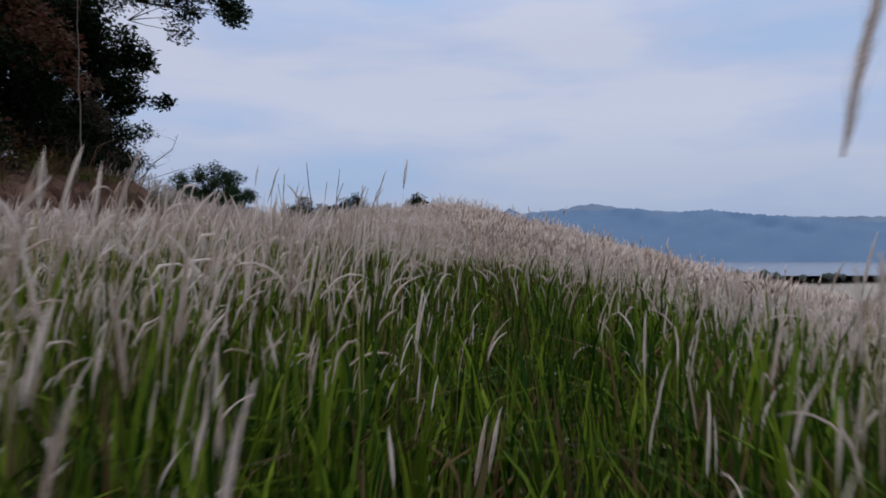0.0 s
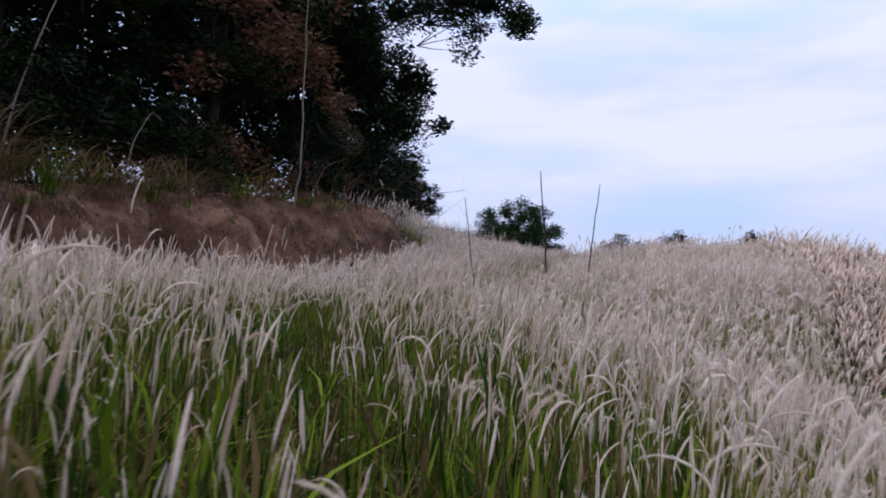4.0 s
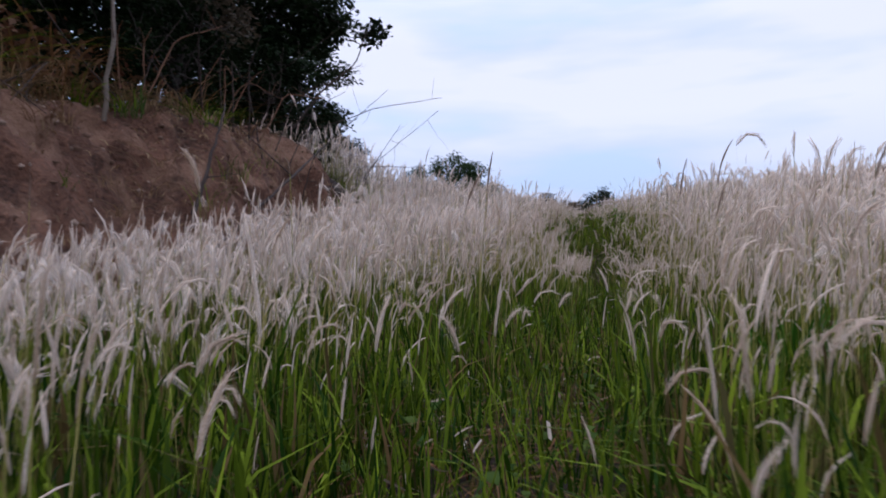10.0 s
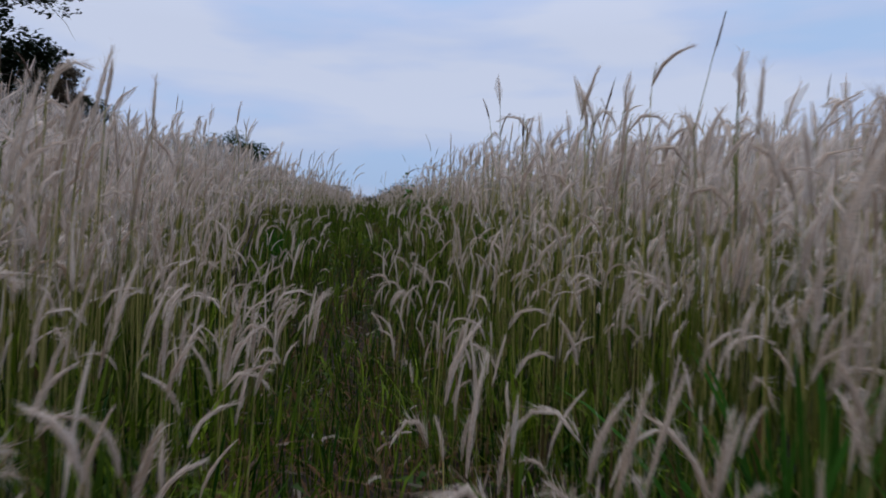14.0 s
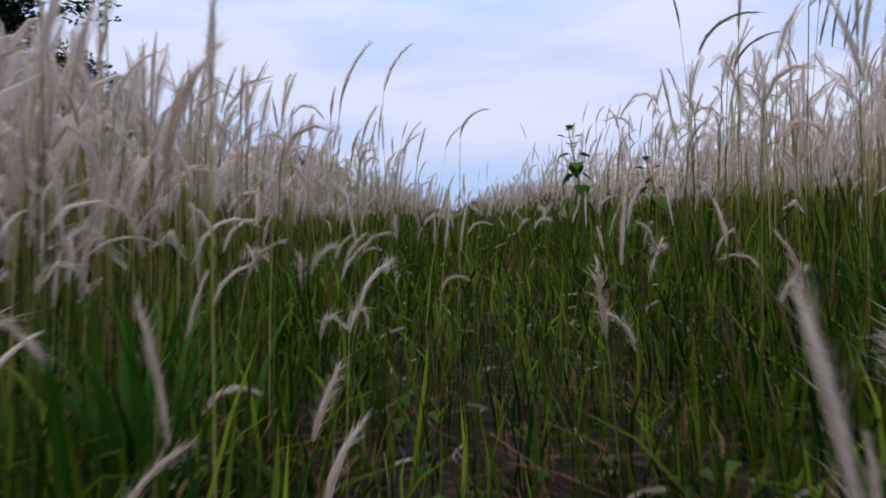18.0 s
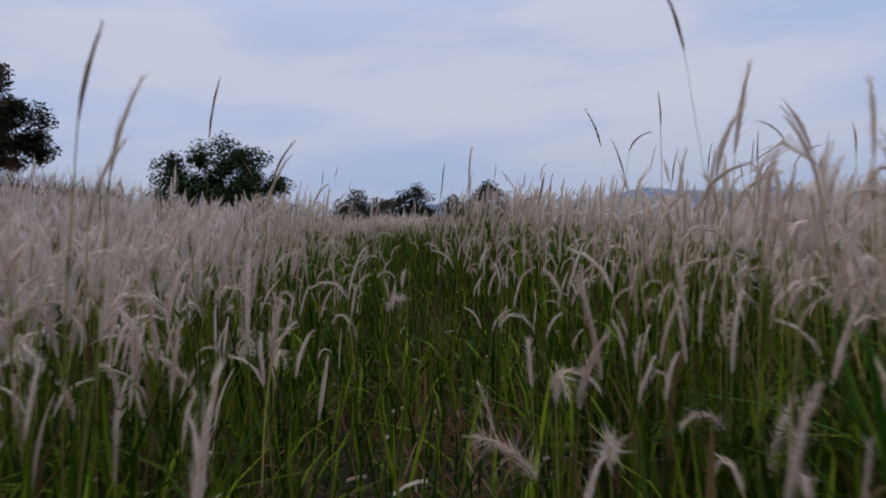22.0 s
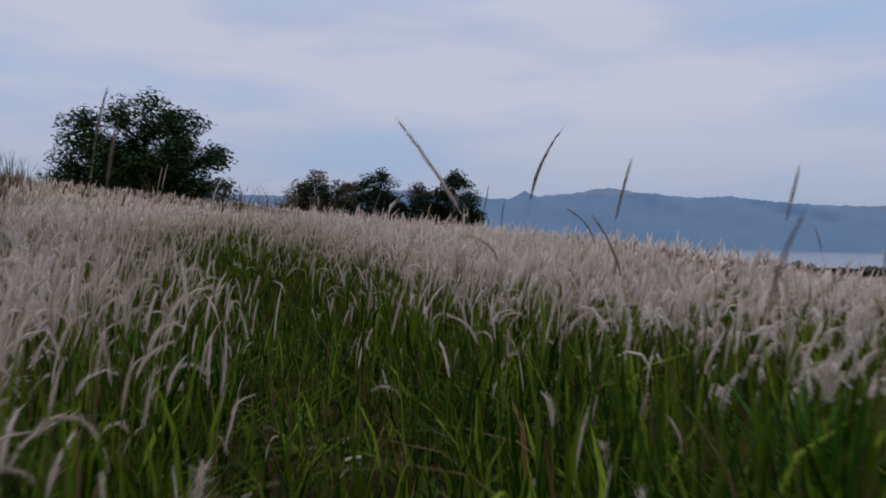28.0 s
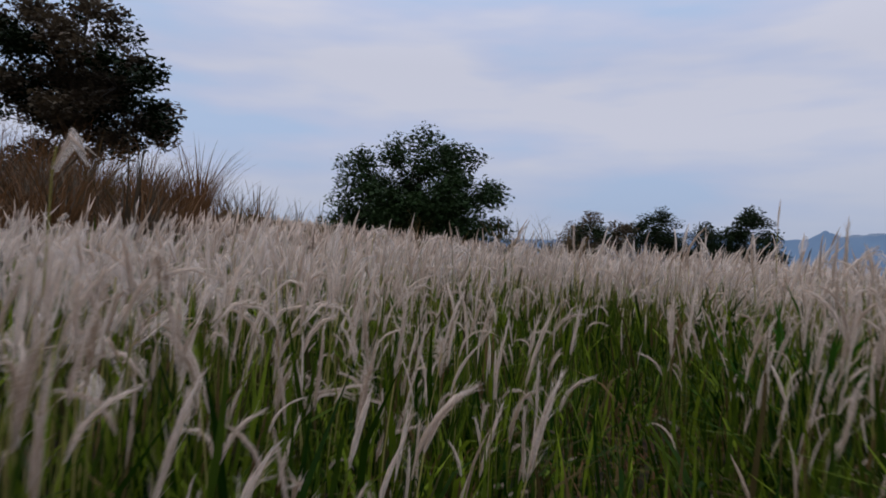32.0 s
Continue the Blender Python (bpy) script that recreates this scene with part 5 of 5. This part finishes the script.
# single tall plumes that stand out above the rest
def tall_plume(x, y, high, long, dx, dy, fat, droop, seed, tilt=0.0, silk=None, blown=1.0, label="single tall silky plume on a thin stalk"):
    r = np.random.RandomState(seed)
    at = up(x, y, -0.02)
    ob = thing("seed_spike" if silk else "tall_plume", label, "grass", "unripe spikes" if silk else "tall plumes", at)
    ob.rotation_euler = (0, tilt, math.atan2(dy, dx))
    if high > 1.2:
        high = (high - at[2]) / math.cos(tilt) - long
    stem, pl, _ = plume_template(r, 3, high, droop, long, min(fat, 0.0048), fat > 0.0065, 30 if silk else int(110 * blown), blown=blown)
    mesh_object("stalk", stem[0], stem[1], M_CULM, ob)
    tagged(mesh_object("plume", pl[0], pl[1], silk or M_SILK, ob), kind="stuff")


for k, (x, y, high, long, dx, dy, fat, droop, *tilt) in enumerate((
    (0.05, 0.88, 0.60, 0.20, 1, 0, 0.007, 0.1),
    (-0.35, 2.86, 0.66, 0.11, 1, 1, 0.007, 0.2),
    (-4.36, 14.88, 0.54, 0.15, 1, 0, 0.006, 0.1),
    (-4.40, 14.90, 0.53, 0.13, 1, 0, 0.005, 0.1),
    (-4.27, 14.96, 0.55, 0.17, 1, 0, 0.006, 0.5),
    (-4.33, 14.95, 0.47, 0.16, 1, 0, 0.006, 0.9),
    (-4.27, 15.02, 0.64, 0.18, 1, 0, 0.006, 1.5),
    (-5.06, 20.75, 0.58, 0.13, 1, 0, 0.006, 1.4),
    (-5.35, 20.62, 0.55, 0.13, 1, 0, 0.009, 0.5),
    (-5.50, 21.62, 0.50, 0.17, 1, 0, 0.007, 0.9),
    (-5.42, 25.25, 0.62, 0.20, 0, 1, 0.0045, 0.1),
    (-6.10, 25.45, 0.60, 0.13, 1, 0, 0.006, 0.9),
    (-6.55, 32.35, 0.55, 0.14, 1, 0, 0.005, 0.3),
    (-4.50, 13.55, 0.375, 0.20, 1, -0.15, 0.009, 0.2, 0.70),
    (-8.445, 33.76, 2.88, 0.22, 1, 1, 0.005, 0.15),
    (-8.455, 33.87, 2.91, 0.20, 1, 1, 0.004, 0.1),
    (-5.72, 30.08, 2.68, 0.25, -1, 0, 0.009, 0.15, 0.33),
    (-6.63, 28.20, 0.40, 0.21, 1, 0, 0.009, 0.1, 0.66),
)):
    if 14.8 < y < 15.1:
        tall_plume(x, y, high, long, dx, dy, fat, droop, 500 + k, 0.0, M_SPIKE, label="brown not yet open plume on a thin stalk")
    else:
        tall_plume(x, y, high, long, dx, dy, fat, droop, 500 + k, *tilt)

# tall silky plumes and dark spikes close by the trail: x, y, height of the tip, droop
NEAR_PLUMES = ((-5.66, 21.84, 1.96, 0.3), (-5.62, 21.86, 2.04, 0.15), (-5.5, 21.92, 1.98, 0.8), (-5.36, 22.0, 2.0, 0.9), (-4.45, 23.3, 2.31, 0.3), (-4.42, 23.18, 2.29, 0.2), (-5.98, 23.77, 2.2, 0.4), (-6.05, 23.85, 2.12, 0.6),
               (-7.46, 32.36, 2.66, 0.4), (-6.03, 24.6, 2.2, 0.5), (-5.38, 20.4, 1.86, 0.5), (-5.3, 20.6, 1.92, 0.7), (-4.3, 20.8, 1.95, 0.2), (-4.22, 20.9, 1.9, 0.3), (-4.1, 21.3, 2.0, 0.4))
for k, (x, y, tip, droop) in enumerate(NEAR_PLUMES):
    tall_plume(x, y, tip, 0.17, 1, 0.3, 0.007, droop, 700 + k)
NEAR_SPIKES = ((-6.1, 31.64, 2.61, 0.15), (-5.95, 31.92, 2.64, 0.05), (-5.8, 32.2, 2.58, 0.1), (-5.2, 25.55, 2.2, 0.1), (-5.03, 26.67, 2.31, 0.2), (-4.65, 23.57, 2.39, 0.1), (-5.84, 23.08, 2.24, 0.2), (-5.92, 23.6, 2.22, 0.3),
               (-6.6, 32.5, 2.64, 0.2), (-6.0, 24.55, 2.23, 0.6), (-4.33, 12.91, 1.23, 0.4), (-4.29, 13.13, 1.3, 0.1), (-3.53, 13.1, 1.29, 0.5), (-3.66, 13.46, 1.28, 0.1), (-3.56, 13.43, 1.21, 0.2), (-4.6, 19.9, 1.72, 1.4),
               (-4.45, 20.3, 1.8, 1.2), (-4.2, 20.5, 1.9, 0.1), (-4.05, 20.7, 1.95, 0.2), (-3.95, 20.9, 2.0, 0.1), (-5.5, 20.9, 1.9, 0.3), (-5.6, 25.9, 2.3, 0.1),
               (-6.78, 28.52, 2.69, 0.15), (-6.86, 28.58, 2.64, 0.1), (-7.24, 29.05, 2.62, 0.1), (-5.36, 28.94, 2.67, 0.05), (-5.1, 29.14, 2.59, 0.1), (-5.04, 29.22, 2.57, 0.05), (-5.17, 29.07, 2.54, 0.1), (-5.11, 29.26, 2.53, 0.2),
               (-5.95, 29.81, 2.58, 0.4), (-7.02, 30.26, 2.74, 0.2), (-6.79, 29.92, 2.6, 0.1), (-5.76, 29.99, 2.55, 0.1), (-5.34, 30.11, 2.56, 0.1))
for k, (x, y, tip, droop) in enumerate(NEAR_SPIKES):
    tall_plume(x, y, tip, 0.14, 1, 0.2, 0.004, droop, 740 + k, 0.0, M_SPIKE, label="slender dark unripe seed spike on a thin stalk")
# tall plumes before the bank: x, y, height of the tip, length, droop
for k, (x, y, tip, long, droop) in enumerate(((-3.68, 9.40, 1.26, 0.17, 0.10), (-3.70, 9.38, 1.12, 0.14, 0.10), (-3.74, 9.65, 1.25, 0.14, 0.10), (-3.74, 8.82, 1.12, 0.16, 0.20), (-3.55, 9.04, 1.10, 0.15, 0.90), (-3.54, 8.78, 1.03, 0.14, 0.90), (-3.73, 9.51, 1.13, 0.11, 0.05), (-3.57, 9.00, 1.00, 0.13, 0.30), (-3.71, 8.91, 1.01, 0.13, 0.20), (-3.50, 9.14, 0.97, 0.13, 0.40))):
    tall_plume(x, y, tip - float(land(x, y)) + 0.02 - long, long, 1, 0.5, 0.007, droop, 870 + k)
# low plumes that hang over the trail
for k in range(225):
    y = r3.uniform(6.9, 9.8) if k < 76 else r3.uniform(10, 36) if k < 170 else r3.uniform(17.6, 25)
    x = float(trail_x(y)) + r3.choice([-1, 1]) * r3.uniform(0.12, 0.9 if k < 76 else 0.6)
    a = r3.uniform(0, 6.28)
    tall_plume(x, y, r3.uniform(0.12, 0.3), r3.uniform(0.09, 0.15), math.cos(a), math.sin(a), 0.007, r3.uniform(0.3, 2.0), 900 + k, r3.uniform(0, 0.3), blown=(1.2, 1.6, 2.2)[k % 3], label="low drooping silky plume beside the trodden trail")
# low curled plumes among the green leaves below the start of the way
for k in range(70):
    x, y = r4.uniform(-0.5, 2.6), r4.uniform(3.0, 6.2)
    a = r4.uniform(0, 6.28)
    tall_plume(x, y, r4.uniform(0.16, 0.34), r4.uniform(0.08, 0.13), math.cos(a), math.sin(a), 0.007, r4.uniform(0.5, 2.1), 1100 + k, r4.uniform(0, 0.3), blown=(0.8, 1.2)[k % 2], label="low curled silky plume among green leaves")
# taller plumes at the edge of the first green patch
for k in range(12):
    tall_plume(r3.uniform(-1.5, -0.45), r3.uniform(4.0, 5.4), r3.uniform(0.56, 0.68), r3.uniform(0.12, 0.17), 1, r3.uniform(-1, 1), 0.0055, r3.uniform(0.1, 0.5), 770 + k)

# slender dark spikes, not yet open, that stand above the plumes
for k in range(210):
    y = r3.uniform(10.5, 37.5) if k % 5 < 2 else r3.uniform(15.5, 27)
    side = -1 if r3.rand() < 0.38 else 1
    x = float(trail_x(y)) + side * r3.uniform(0.55, 3.2)
    if not grows(np.array(x), np.array(y)):
        continue
    long = r3.uniform(0.10, 0.18)
    top = 0.55 * float(tallness(y)) + r3.uniform(0.06, 0.30) + (r3.uniform(0, 0.22) if 15.5 < y < 26.5 and k % 2 else 0)
    a = r3.uniform(0, 6.28)
    tall_plume(x, y, top - long, long, math.cos(a), math.sin(a), r3.uniform(0.003, 0.0045), r3.uniform(0.05, 0.5) if k % 4 else r3.uniform(0.9, 1.7), 600 + k, r3.uniform(0, 0.12), M_SPIKE, label="slender dark unripe seed spike on a thin stalk")
